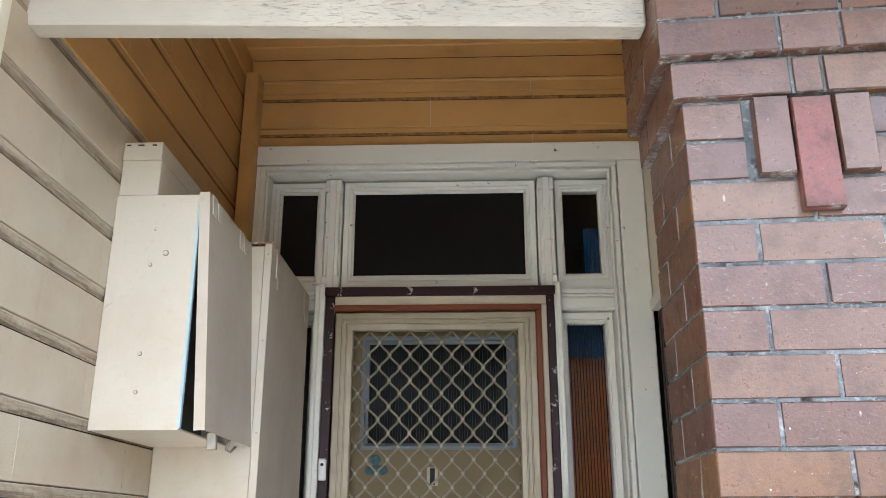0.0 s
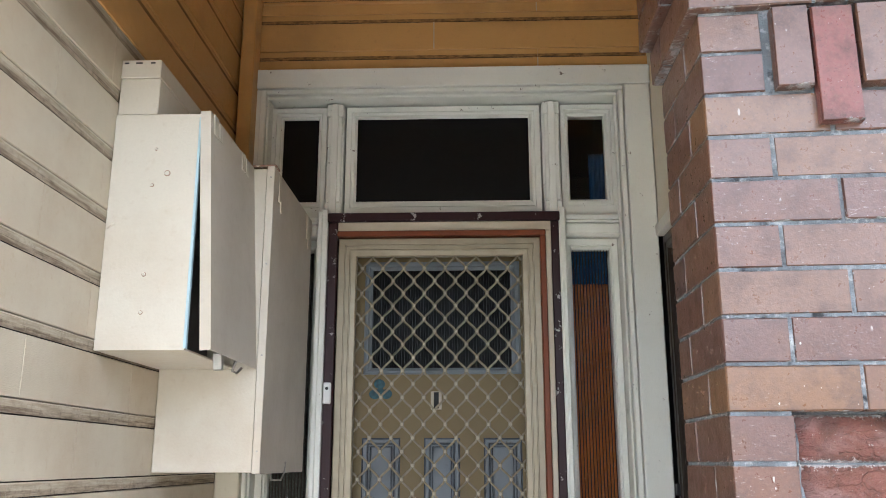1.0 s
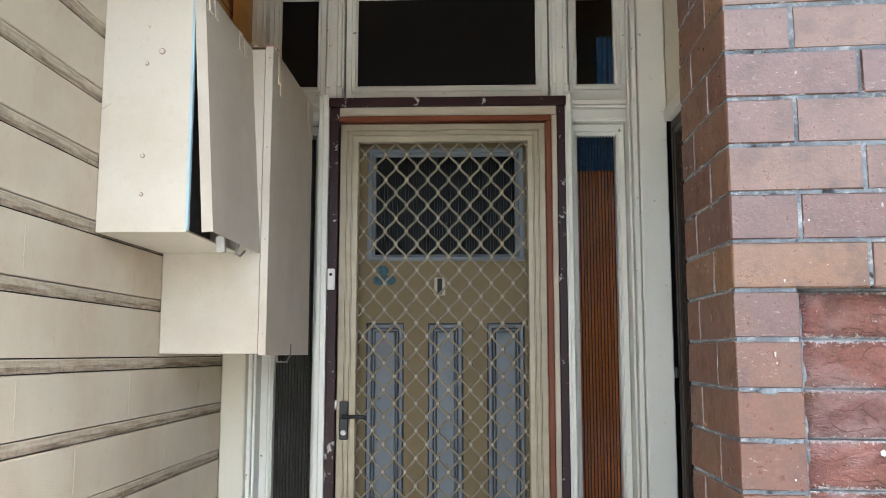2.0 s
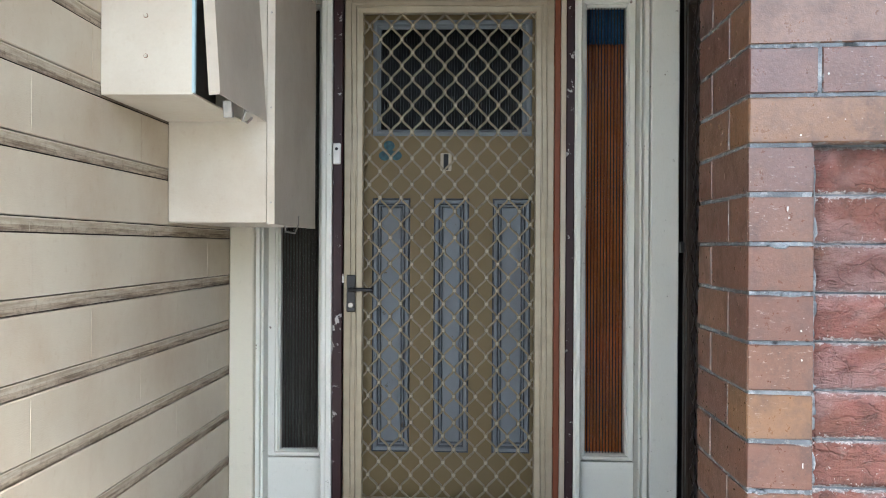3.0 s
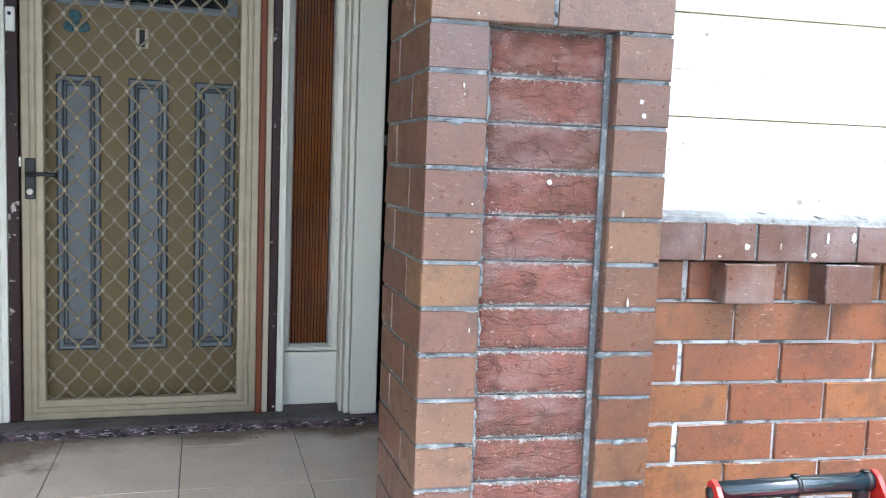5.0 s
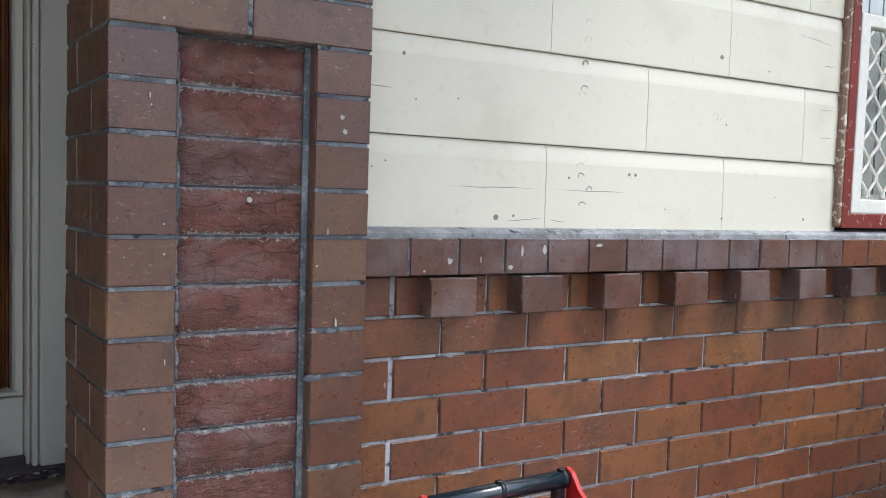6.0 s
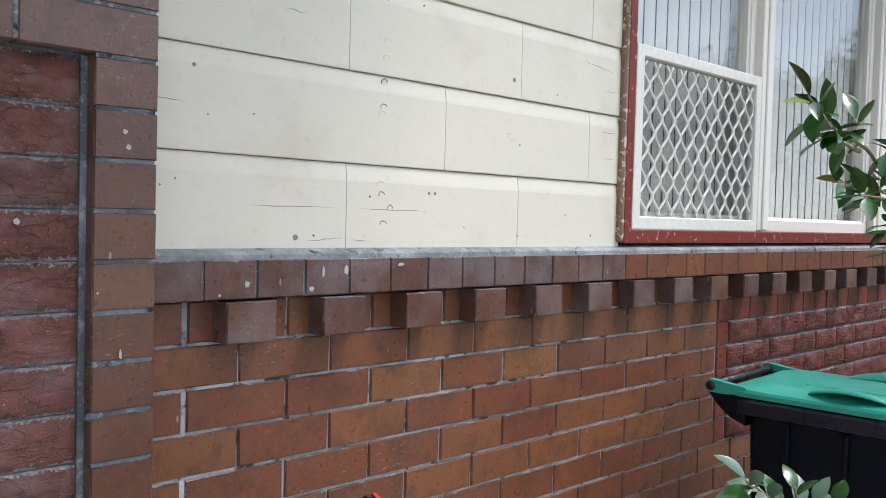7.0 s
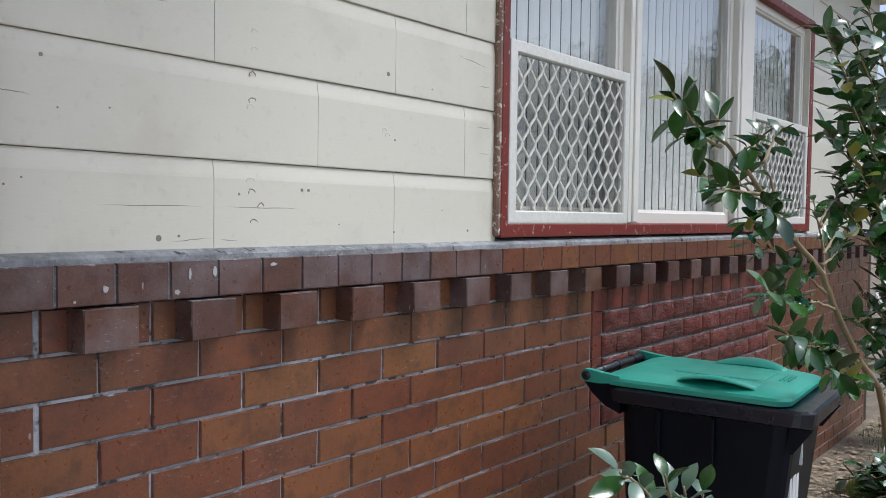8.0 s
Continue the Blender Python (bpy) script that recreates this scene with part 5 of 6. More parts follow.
def wheelie_bin(m):
    """Front towards -y, hinge towards +y, its foot at z = 0."""
    b = thing("wheelie_bin", "dark wheelie bin with a closed green lid beside the wall", "wheelie bin", m)
    W, D, H = 0.232, 0.278, 1.03
    part("body", ring_loft("body", [round_rect(-W + 0.05, W - 0.05, -D + 0.14, D - 0.05, 0.05, 0.05), round_rect(-W + 0.035, W - 0.035, -D + 0.09, D - 0.04, 0.05, 0.4),
                                    round_rect(-W + 0.02, W - 0.02, -D + 0.03, D - 0.02, 0.05, H - 0.075), round_rect(-W + 0.02, W - 0.02, -D + 0.03, D - 0.02, 0.05, H - 0.03)], BIN_BLACK), b)
    part("rim", ring_loft("rim", [round_rect(-W + 0.018, W - 0.018, -D + 0.02, D, 0.045, H - 0.062), round_rect(-W - 0.012, W + 0.012, -D - 0.025, D + 0.01, 0.05, H - 0.052), round_rect(-W - 0.014, W + 0.014, -D - 0.03, D + 0.01, 0.05, H - 0.015),
                                  round_rect(-W - 0.004, W + 0.004, -D - 0.02, D, 0.045, H - 0.008), round_rect(-W + 0.01, W - 0.01, -D, D, 0.04, H - 0.008)], BIN_RIM, (False, True)), b, "dark rim, lighter and glossier than the body")
    for sx in (-1, 1):
        for yy, ln in ((-0.04, 0.1), (0.12, 0.1)):
            part("rib", from_bm("rib", bevel_box(sx * W - 0.012 if sx > 0 else -W + 0.0, sx * W if sx > 0 else -W + 0.012, yy, yy + 0.012, H - 0.20, H - 0.062, 0.002), BIN_BLACK), b)
    for xx in (-0.2, 0.2):
        part("rib", ring_loft("rib", [[(xx - 0.006, -D + 0.03, H - 0.135), (xx + 0.006, -D + 0.03, H - 0.135), (xx + 0.006, -D + 0.04, H - 0.135), (xx - 0.006, -D + 0.04, H - 0.135)],
                                      [(xx - 0.006, -D - 0.02, H - 0.063), (xx + 0.006, -D - 0.02, H - 0.063), (xx + 0.006, -D + 0.04, H - 0.063), (xx - 0.006, -D + 0.04, H - 0.063)]], BIN_BLACK), b)
    # lid: a low crowned plate with a raised field and hooded finger grips at its sides
    F = -D + 0.05
    rings = [round_rect(-W - 0.002, W + 0.002, F - 0.012, D + 0.03, 0.05, H - 0.004, 6), round_rect(-W - 0.004, W + 0.004, F - 0.016, D + 0.03, 0.05, H + 0.01, 6),
             round_rect(-W, W, F - 0.012, D + 0.028, 0.05, H + 0.018, 6), round_rect(-W + 0.012, W - 0.012, F + 0.004, D + 0.02, 0.05, H + 0.0225, 6),
             round_rect(-W + 0.05, W - 0.05, F + 0.05, D - 0.02, 0.045, H + 0.034, 6), round_rect(-W + 0.075, W - 0.075, F + 0.075, D - 0.05, 0.04, H + 0.036, 6)]
    lid = part("lid", ring_loft("lid", rings, BIN_GREEN, smooth=True), b, "green plastic lid")
    lid.data.set_sharp_from_angle(angle=radians(26))
    part("raised_field", ring_loft("raised_field", [round_rect(-0.1, 0.1, -0.14, 0.13, 0.02, H + 0.0355), round_rect(-0.098, 0.098, -0.138, 0.128, 0.02, H + 0.0385), round_rect(-0.092, 0.092, -0.132, 0.122, 0.02, H + 0.0395)], BIN_GREEN), lid)
    for k in range(3):
        part("rib", from_bm("rib", bevel_box(-0.05, 0.05, -0.175 - 0.012 * k, -0.171 - 0.012 * k, H + 0.035, H + 0.0395, 0.001), BIN_GREEN), lid)
    for sx in (-1, 1):
        # hood over the finger grip, open towards the side
        v, fc, n = [], [], 12
        for i in range(n + 1):
            t = i / n
            yy, up = -0.15 + 0.24 * t, math.sin(math.pi * t) ** 0.8
            v += [(sx * (W - 0.115 + 0.02 * up), yy, H + 0.0345 + 0.008 * up), (sx * (W - 0.06 + 0.03 * up), yy, H + 0.031 + 0.026 * up), (sx * (W - 0.034 + 0.03 * up), yy, H + 0.025 + 0.027 * up),
                  (sx * (W - 0.036 + 0.03 * up), yy, H + 0.022 + 0.025 * up), (sx * (W - 0.064 + 0.03 * up), yy, H + 0.026 + 0.024 * up), (sx * (W - 0.115 + 0.02 * up), yy, H + 0.03 + 0.006 * up)]
        for i in range(n):
            for q in range(6):
                w = (q + 1) % 6
                fc.append((6 * i + q, 6 * i + w, 6 * i + 6 + w, 6 * i + 6 + q))
        fc += [tuple(range(6)), tuple(6 * n + q for q in range(6))]
        bm = bmesh.new()
        vs = [bm.verts.new(q) for q in v]
        for q in fc:
            bm.faces.new([vs[i] for i in q])
        bmesh.ops.recalc_face_normals(bm, faces=bm.faces[:])
        part("grip", from_bm("grip", bm, BIN_GREEN, True), lid)
        # hinge lug of the lid: a tapered ear with a rounded end round the handle bar
        ear = [(D - 0.03, H + 0.004), (D + 0.03, H - 0.004)]
        ear += [(D + 0.078 + 0.02 * math.cos(radians(g)), H + 0.016 + 0.02 * math.sin(radians(g))) for g in range(-100, 101, 25)] + [(D + 0.03, H + 0.03), (D - 0.03, H + 0.024)]
        part("hinge_lug", ring_loft("hinge_lug", [[(sx * (W - 0.022), yy, zz) for yy, zz in ear], [(sx * (W + 0.002), yy, zz) for yy, zz in ear]], BIN_GREEN), lid)
        arm = [(D - 0.03, H - 0.09), (D + 0.02, H - 0.07), (D + 0.06, H - 0.038), (D + 0.09, H + 0.0), (D + 0.088, H + 0.02), (D + 0.06, H + 0.012), (D - 0.03, H - 0.01)]
        part("bracket", ring_loft("bracket", [[(sx * (W - 0.045), yy, zz) for yy, zz in arm], [(sx * (W - 0.004), yy, zz) for yy, zz in arm]], BIN_BLACK), b)
        wheel = part("wheel", tube("wheel", [(sx * 0.2, D - 0.02, 0.1), (sx * 0.25, D - 0.02, 0.1)], 0.1, BLACK, 20), b)
        part("hub", tube("hub", [(sx * 0.249, D - 0.02, 0.1), (sx * 0.258, D - 0.02, 0.1)], 0.04, BIN_BLACK, 14), wheel)
    part("handle", tube("handle", [(-W - 0.006, D + 0.078, H + 0.016), (W + 0.006, D + 0.078, H + 0.016)], 0.0145, BLACK, 12), b, "black handle bar")
    for xx in (-0.13, 0.0, 0.13):
        part("collar", tube("collar", [(xx - 0.004, D + 0.078, H + 0.016), (xx + 0.004, D + 0.078, H + 0.016)], 0.0175, BLACK, 12), b)
    # white stencilled marks on the front, illegible
    for xa, xb, za, zb in ((-0.15, -0.125, 0.735, 0.81), (-0.115, -0.08, 0.735, 0.81), (-0.07, -0.04, 0.73, 0.805), (-0.06, -0.053, 0.83, 0.92)):
        yq = -D + 0.09 - 0.06 * ((za + zb) / 2 - 0.4) / 0.555
        part("marking", from_bm("marking", bevel_box(xa, xb, yq - 0.004, yq + 0.03, za, zb, 0.001), WHITE_PLASTIC), b, "white marking")
    return b


wheelie_bin(pose(3.026, 1.533, GROUND_Z, 0, 0, 4))

# ---- hand cart with a black grip ----
cart = thing("hand_cart", "red hand cart with a glossy dark tube handle", "hand cart", pose(1.147, 1.65, GROUND_Z))
_hz = 0.523 - GROUND_Z
part("grip", tube("grip", [(-0.137, 0, _hz - 0.004), (0.132, 0, _hz + 0.003)], 0.0152, GRIP, 20), cart, "dark glossy grip tube")
for cx, cz in ((-0.001, 0.0), (0.124, 0.003)):
    part("collar", tube("collar", [(cx - 0.0035, 0, _hz + cz), (cx + 0.0035, 0, _hz + cz)], 0.0168, BLACK, 20), cart, "thin black clamp ring")
    part("tab", from_bm("tab", bevel_box(cx - 0.0075, cx + 0.0035, -0.006, 0.004, _hz + cz + 0.0155, _hz + cz + 0.0185, 0.001), BLACK), cart)
    part("strap", from_bm("strap", bevel_box(cx - 0.0165, cx + 0.0025, -0.01, 0.01, 0.5, _hz + cz - 0.012, 0.003), BLACK), cart, "black stay under the grip")
    part("strap_edge", from_bm("strap_edge", bevel_box(cx + 0.003, cx + 0.0055, -0.008, 0.008, 0.5, _hz + cz - 0.013, 0.001), STEEL), cart, "pale edge of the stay")
for sx, cz in ((-0.146, -0.004), (0.133, 0.003)):
    rim = [(0.012, -0.3), (0.014, -0.02), (0.011, 0.012), (0.0, 0.019), (-0.014, 0.013), (-0.035, -0.012), (-0.062, -0.03), (-0.12, -0.045), (-0.17, -0.07), (-0.18, -0.3)]
    part("cheek", ring_loft("cheek", [[(sx, y, _hz + cz + z) for y, z in rim], [(sx + 0.008, y, _hz + cz + z) for y, z in rim]], RED_PLASTIC), cart, "red side cheek that holds the grip")
    part("bolt", tube("bolt", [(sx - 0.004, 0, _hz + cz - 0.002), (sx + 0.011, 0, _hz + cz - 0.002)], 0.009, BLACK, 12), cart)
    part("upright", tube("upright", [(sx + 0.004, -0.02, _hz - 0.29), (sx + 0.004, 0.0, 0.12)], 0.011, RED_PLASTIC, 10), cart)
    wheel = part("wheel", tube("wheel", [(sx - 0.03 if sx < 0 else sx + 0.02, 0.0, 0.09), (sx - 0.008 if sx < 0 else sx + 0.042, 0.0, 0.09)], 0.09, BLACK, 20), cart)
    part("hub", tube("hub", [(sx - 0.032 if sx < 0 else sx + 0.018, 0.0, 0.09), (sx - 0.004 if sx < 0 else sx + 0.044, 0.0, 0.09)], 0.03, RED_PLASTIC, 12), wheel)
part("tray", from_bm("tray", bevel_box(-0.14, 0.132, -0.18, 0.01, 0.05, 0.075, 0.008), RED_PLASTIC), cart)
part("body", ring_loft("body", [round_rect(-0.12, 0.115, -0.16, -0.035, 0.03, 0.08), round_rect(-0.13, 0.126, -0.175, -0.035, 0.03, _hz - 0.085), round_rect(-0.12, 0.115, -0.165, -0.045, 0.03, _hz - 0.06)], RED_PLASTIC), cart, "red plastic body")

# ---- shrubs ----


def leaf_mesh(name, length, width, mat, bend, fold=0.18, n=6):
    """A pointed oval leaf along +x, folded at its midrib and bent down."""
    verts, faces = [], []
    for i in range(n + 1):
        t = i / n
        half = width / 2 * math.sin(math.pi * min(1, t ** 1.1)) ** 0.8 if 0 < t < 1 else 0.0006
        z = -bend * length * t * t
        x = length * (t - 0.12 * bend * t * t)
        verts += [(x, -half, z + fold * half), (x, 0, z), (x, half, z + fold * half)]
    for i in range(n):
        a = 3 * i
        faces += [(a, a + 3, a + 4, a + 1), (a + 1, a + 4, a + 5, a + 2)]
    return mesh_of(name, verts, faces, mat, True)


LEAVES = [leaf_mesh("leaf", 0.105, 0.045, LEAF, 0.2, 0.3, 8), leaf_mesh("leaf", 0.09, 0.042, LEAF, 0.45, 0.25, 8), leaf_mesh("leaf", 0.085, 0.042, LEAF_PALE, 0.3, 0.3, 8), leaf_mesh("leaf", 0.11, 0.043, LEAF, -0.1, 0.35, 8), leaf_mesh("leaf", 0.09, 0.047, LEAF_YELLOW, 0.2, 0.2, 8)]


def shrub(label, stems, seed, per=0.026, size=1.0, pale=0.25, start=0.15, thick=0.0085):
    """stems: lists of points; leaves sit in an open spiral along each and crowd at the tips."""
    rng = random.Random(seed)
    root = Vector(stems[0][0])
    sh = thing("shrub", label, "shrub", pose(*root))
    for pts in stems:
        pts = [Vector(p) - root for p in pts]
        fine = []
        for a, b in zip(pts, pts[1:]):
            for s in range(4):
                fine.append(a.lerp(b, s / 4) + Vector((rng.uniform(-1, 1), rng.uniform(-1, 1), rng.uniform(-1, 1))) * 0.0025)
        fine.append(pts[-1])
        part("stem", tube("stem", fine, [max(0.0018, thick * (1 - 0.85 * i / len(fine))) for i in range(len(fine))], STEM, 6), sh)
        total = sum((b - a).length for a, b in zip(fine, fine[1:]))
        s, k = total * start, rng.randrange(9)
        while s < total:
            d = s
            for a, b in zip(fine, fine[1:]):
                ln = (b - a).length
                if d <= ln:
                    p, way = a.lerp(b, d / ln), (b - a).normalized()
                    break
                d -= ln
            ang = k * 2.4 + rng.uniform(-0.4, 0.4)
            side = way.orthogonal().normalized()
            side = Matrix.Rotation(ang, 3, way) @ side
            out = (side * rng.uniform(0.6, 1.0) + way * rng.uniform(0.4, 1.1) + Vector((0, 0, rng.uniform(-0.1, 0.3)))).normalized()
            quat = out.to_track_quat("X", "Z")
            m = Matrix.Translation(p) @ quat.to_matrix().to_4x4() @ pose(0, 0, 0, rng.gauss(0, 24)) @ Matrix.Scale(size * rng.uniform(0.75, 1.15) * (0.8 + 0.2 * min(1, (total - s) / 0.15)), 4)
            me = LEAVES[4] if rng.random() < 0.035 else LEAVES[2] if rng.random() < pale else rng.choice((LEAVES[0], LEAVES[1], LEAVES[3]))
            part("leaf", me, sh, "", m)
            s += per * rng.uniform(0.6, 1.4) * (0.55 if total - s < 0.1 else 1.0)
            k += 1
    return sh


shrub("tall arching shrub with glossy dark green leaves", [
    [(4.25, 1.27, GROUND_Z), (4.12, 1.26, 0.0), (3.775, 1.25, 0.409), (3.46, 1.25, 0.546), (3.145, 1.25, 0.739), (2.993, 1.25, 0.855), (2.745, 1.25, 0.948), (2.555, 1.25, 1.03), (2.351, 1.25, 1.119), (2.227, 1.25, 1.166), (2.141, 1.25, 1.186)],
], 10, 0.2, 0.75, 0.1, 0.75, 0.0145)
for seed, branches in enumerate((
    ([(2.227, 1.25, 1.166), (2.064, 1.212, 1.171), (1.86, 1.173, 1.175), (1.69, 1.135, 1.2)], [(2.178, 1.25, 1.18), (2.204, 1.26, 1.213), (2.243, 1.281, 1.248)], [(2.196, 1.25, 1.156), (2.026, 1.22, 1.161), (1.874, 1.2, 1.156)],
     [(2.555, 1.25, 1.03), (2.488, 1.283, 1.066), (2.462, 1.304, 1.096), (2.286, 1.336, 1.102)], [(2.512, 1.25, 1.046), (2.59, 1.304, 1.083), (2.541, 1.347, 1.13)], [(2.45, 1.25, 1.065), (2.244, 1.225, 1.065), (2.094, 1.211, 1.066)]),
    ([(2.671, 1.25, 0.978), (2.689, 1.298, 1.092), (2.684, 1.335, 1.181), (2.801, 1.373, 1.255)], [(2.503, 1.26, 1.14), (2.605, 1.277, 1.194), (2.691, 1.284, 1.244)], [(2.481, 1.26, 1.158), (2.353, 1.233, 1.169), (2.246, 1.217, 1.158)],
     [(2.745, 1.25, 0.948), (2.552, 1.234, 0.979), (2.252, 1.209, 1.011)], [(2.786, 1.25, 0.932), (2.774, 1.291, 0.923), (2.619, 1.341, 0.947)], [(2.695, 1.25, 0.97), (2.419, 1.2, 1.013), (2.186, 1.15, 1.034)]),
    ([(3.145, 1.25, 0.742), (2.782, 1.204, 0.792), (2.423, 1.168, 0.825), (2.121, 1.124, 0.871)], [(3.029, 1.25, 0.797), (2.903, 1.248, 0.836), (2.664, 1.246, 0.892)], [(3.46, 1.25, 0.546), (2.976, 1.198, 0.643), (2.54, 1.156, 0.711), (2.263, 1.125, 0.769)], [(3.383, 1.25, 0.565), (2.859, 1.206, 0.649), (2.446, 1.163, 0.719)],
     [(3.678, 1.25, 0.45), (3.115, 1.183, 0.537), (2.579, 1.128, 0.659)]),
    ([(3.013, 1.25, 0.83), (3.022, 1.258, 0.926), (3.008, 1.277, 1.023), (3.018, 1.286, 1.064)], [(2.992, 1.25, 0.911), (3.198, 1.275, 0.956), (3.393, 1.31, 0.99)], [(2.99, 1.25, 0.879), (3.225, 1.282, 0.895), (3.413, 1.304, 0.916)], [(2.96, 1.25, 0.991), (3.276, 1.316, 1.043), (3.633, 1.372, 1.097)]),
)):
    shrub("leafy branches of the arching shrub, dark green and glossy", branches, 11 + seed, 0.03, 0.74, 0.1, 0.42, 0.005)
shrub("low sprig of silvery green leaves", [
    [(2.02, 1.12, GROUND_Z), (2.0, 1.15, 0.1), (1.92, 1.18, 0.4), (1.83, 1.2, 0.49), (1.75, 1.2, 0.56), (1.67, 1.2, 0.6)],
    [(1.92, 1.18, 0.4), (1.86, 1.19, 0.48), (1.8, 1.18, 0.57)],
    [(1.92, 1.18, 0.4), (1.92, 1.19, 0.47), (1.88, 1.18, 0.53)],
    [(1.96, 1.16, 0.28), (1.99, 1.18, 0.42), (1.97, 1.18, 0.5)],
], 5, 0.026, 0.82, 0.8, 0.62)
_rng = random.Random(8)
stems = []
for tx, ty, tz in ((2.984, 1.269, 1.554), (3.107, 1.232, 1.581), (3.869, 1.34, 1.692), (3.67, 1.408, 1.594), (4.007, 1.387, 1.614), (3.455, 1.346, 1.455), (3.134, 1.216, 1.338), (3.956, 1.312, 1.476), (3.464, 1.392, 1.327), (3.206, 1.272, 1.272), (3.448, 1.253, 1.283), (3.421, 1.329, 1.165), (3.302, 1.234, 1.166),
                   (4.052, 1.302, 1.163), (3.668, 1.278, 1.087), (3.451, 1.297, 1.036), (3.859, 1.239, 0.99), (3.977, 1.373, 0.728), (4.567, 1.391, 0.725), (3.683, 1.323, 0.67), (3.931, 1.3, 0.609), (4.044, 1.3, 0.488), (4.209, 1.397, 0.503), (3.221, 1.206, 1.645), (3.348, 1.178, 1.748), (4.181, 1.315, 1.702), (3.618, 1.286, 1.207), (4.078, 1.34, 0.941)):
    zb = GROUND_Z + (tz - GROUND_Z) * 0.55
    bx, by = 4.5 + _rng.uniform(-0.1, 0.1), 1.22 + _rng.uniform(-0.05, 0.05)
    stems.append([(4.55, 1.22, GROUND_Z), (bx, by, zb), (0.5 * (bx + tx), 0.5 * (by + ty), zb + 0.7 * (tz - zb)), (tx, ty, tz)])
shrub("dense upright shrub with glossy green leaves", stems, 45, 0.036, 0.98, 0.08, 0.55)
stems = []
for k in range(16):
    a, h, lean = k * 2.4, _rng.uniform(0.8, 2.9), _rng.uniform(0.15, 0.5)
    stems.append([(7.0, 1.72, GROUND_Z), (7.0 + 0.4 * lean * math.cos(a), 1.72 + 0.3 * lean * math.sin(a), GROUND_Z + 0.55 * h), (7.0 + lean * math.cos(a), 1.72 + 0.6 * lean * math.sin(a), GROUND_Z + h)])
shrub("dark leafy shrub by the end of the wall", stems, 46, 0.07, 1.6, 0.1, 0.2)
stems = []
for k in range(11):
    a, r = k * 2.4, _rng.uniform(0.15, 0.45)
    stems.append([(5.5, 1.45, GROUND_Z), (5.5 + 0.5 * r * math.cos(a), 1.45 + 0.4 * r * math.sin(a), GROUND_Z + 0.12), (5.5 + r * math.cos(a), 1.45 + 0.6 * r * math.sin(a), GROUND_Z + _rng.uniform(0.1, 0.28))])
shrub("low spreading plant with pale green leaves", stems, 47, 0.045, 1.2, 0.5, 0.2)

for px, py, sd in ((5.62, 1.5, 71), (5.3, 1.42, 73)):
    stems = []
    for k in range(9):
        a, r = k * 2.4 + sd, _rng.uniform(0.1, 0.3)
        stems.append([(px, py, GROUND_Z), (px + 0.5 * r * math.cos(a), py + 0.5 * r * math.sin(a), GROUND_Z + 0.14), (px + r * math.cos(a), py + r * math.sin(a), GROUND_Z + _rng.uniform(0.08, 0.17))])
    shrub("low leafy plant growing in the litter", stems, sd, 0.03, 1.5, 0.3, 0.2)

# ---- grass and litter ----
_rng = random.Random(3)
_v, _f = [], []
for k in range(9000):
    x, y = _rng.uniform(3.3, 9.5), _rng.uniform(-1.0, 2.0)
    if noise.noise((x * 1.1, y * 1.1, 5)) < 0.0:
        continue
    a, h, l = _rng.uniform(0, 6.28), _rng.uniform(0.04, 0.12), _rng.uniform(0.0, 0.06)
    o = len(_v)
    dx, dy = 0.003 * math.cos(a), 0.003 * math.sin(a)
    _v += [(x - dx, y - dy, GROUND_Z - 0.02), (x + dx, y + dy, GROUND_Z - 0.02), (x + l * dy * 200, y - l * dx * 200, GROUND_Z + h)]
    _f.append((o, o + 1, o + 2))
thing("grass", "patchy green grass", "grass", kind="stuff", me=mesh_of("grass", _v, _f, GRASS))
_v, _f = [], []
for k in range(9000):
    x, y = _rng.uniform(2.0, 9.0), _rng.uniform(-0.6, 2.04)
    s, a = _rng.uniform(0.012, 0.035), _rng.uniform(0, 6.28)
    z = GROUND_Z + 0.03 * noise.noise((x * 1.3, y * 1.3, 0)) + _rng.uniform(0.0, 0.02)
    o = len(_v)
    c, q = math.cos(a), math.sin(a)
    _v += [(x - s * c, y - s * q, z), (x + 0.4 * s * q, y - 0.4 * s * c, z + _rng.uniform(0, 0.012)), (x + s * c, y + s * q, z + _rng.uniform(0, 0.012)), (x - 0.4 * s * q, y + 0.4 * s * c, z)]
    _f.append((o, o + 1, o + 2, o + 3))
thing("leaf_litter", "dry brown leaf litter on soil", "leaf litter", kind="stuff", me=mesh_of("leaf_litter", _v, _f, LITTER))
# crumbs of leaf at the threshold
_v, _f = [], []
for k in range(70):
    u, w = _rng.choice((_rng.uniform(-0.98, -0.2), _rng.uniform(0.1, 0.74))), -abs(_rng.gauss(0.02, 0.05)) - 0.014
    s, a = _rng.uniform(0.003, 0.014), _rng.uniform(0, 6.28)
    p = PORCH @ Vector((u, w, 0.002))
    if u < LEFT_U + 0.02:
        continue
    c, q = math.cos(a), math.sin(a)
    o = len(_v)
    for dx, dy, dz in ((-s, 0, 0), (0, -0.3 * s, 0.3), (s, 0, 0.1), (0, 0.3 * s, 0.3)):
        _v.append((p.x + dx * c - dy * q, p.y + dx * q + dy * c, p.z + dz * s))
    _f.append((o, o + 1, o + 2, o + 3))
thing("leaf_crumbs", "dry leaf crumbs along the door sill", "leaf litter", kind="stuff", me=mesh_of("leaf_crumbs", _v, _f, LITTER))

# ---- across the garden: trees seen only in the glass ----


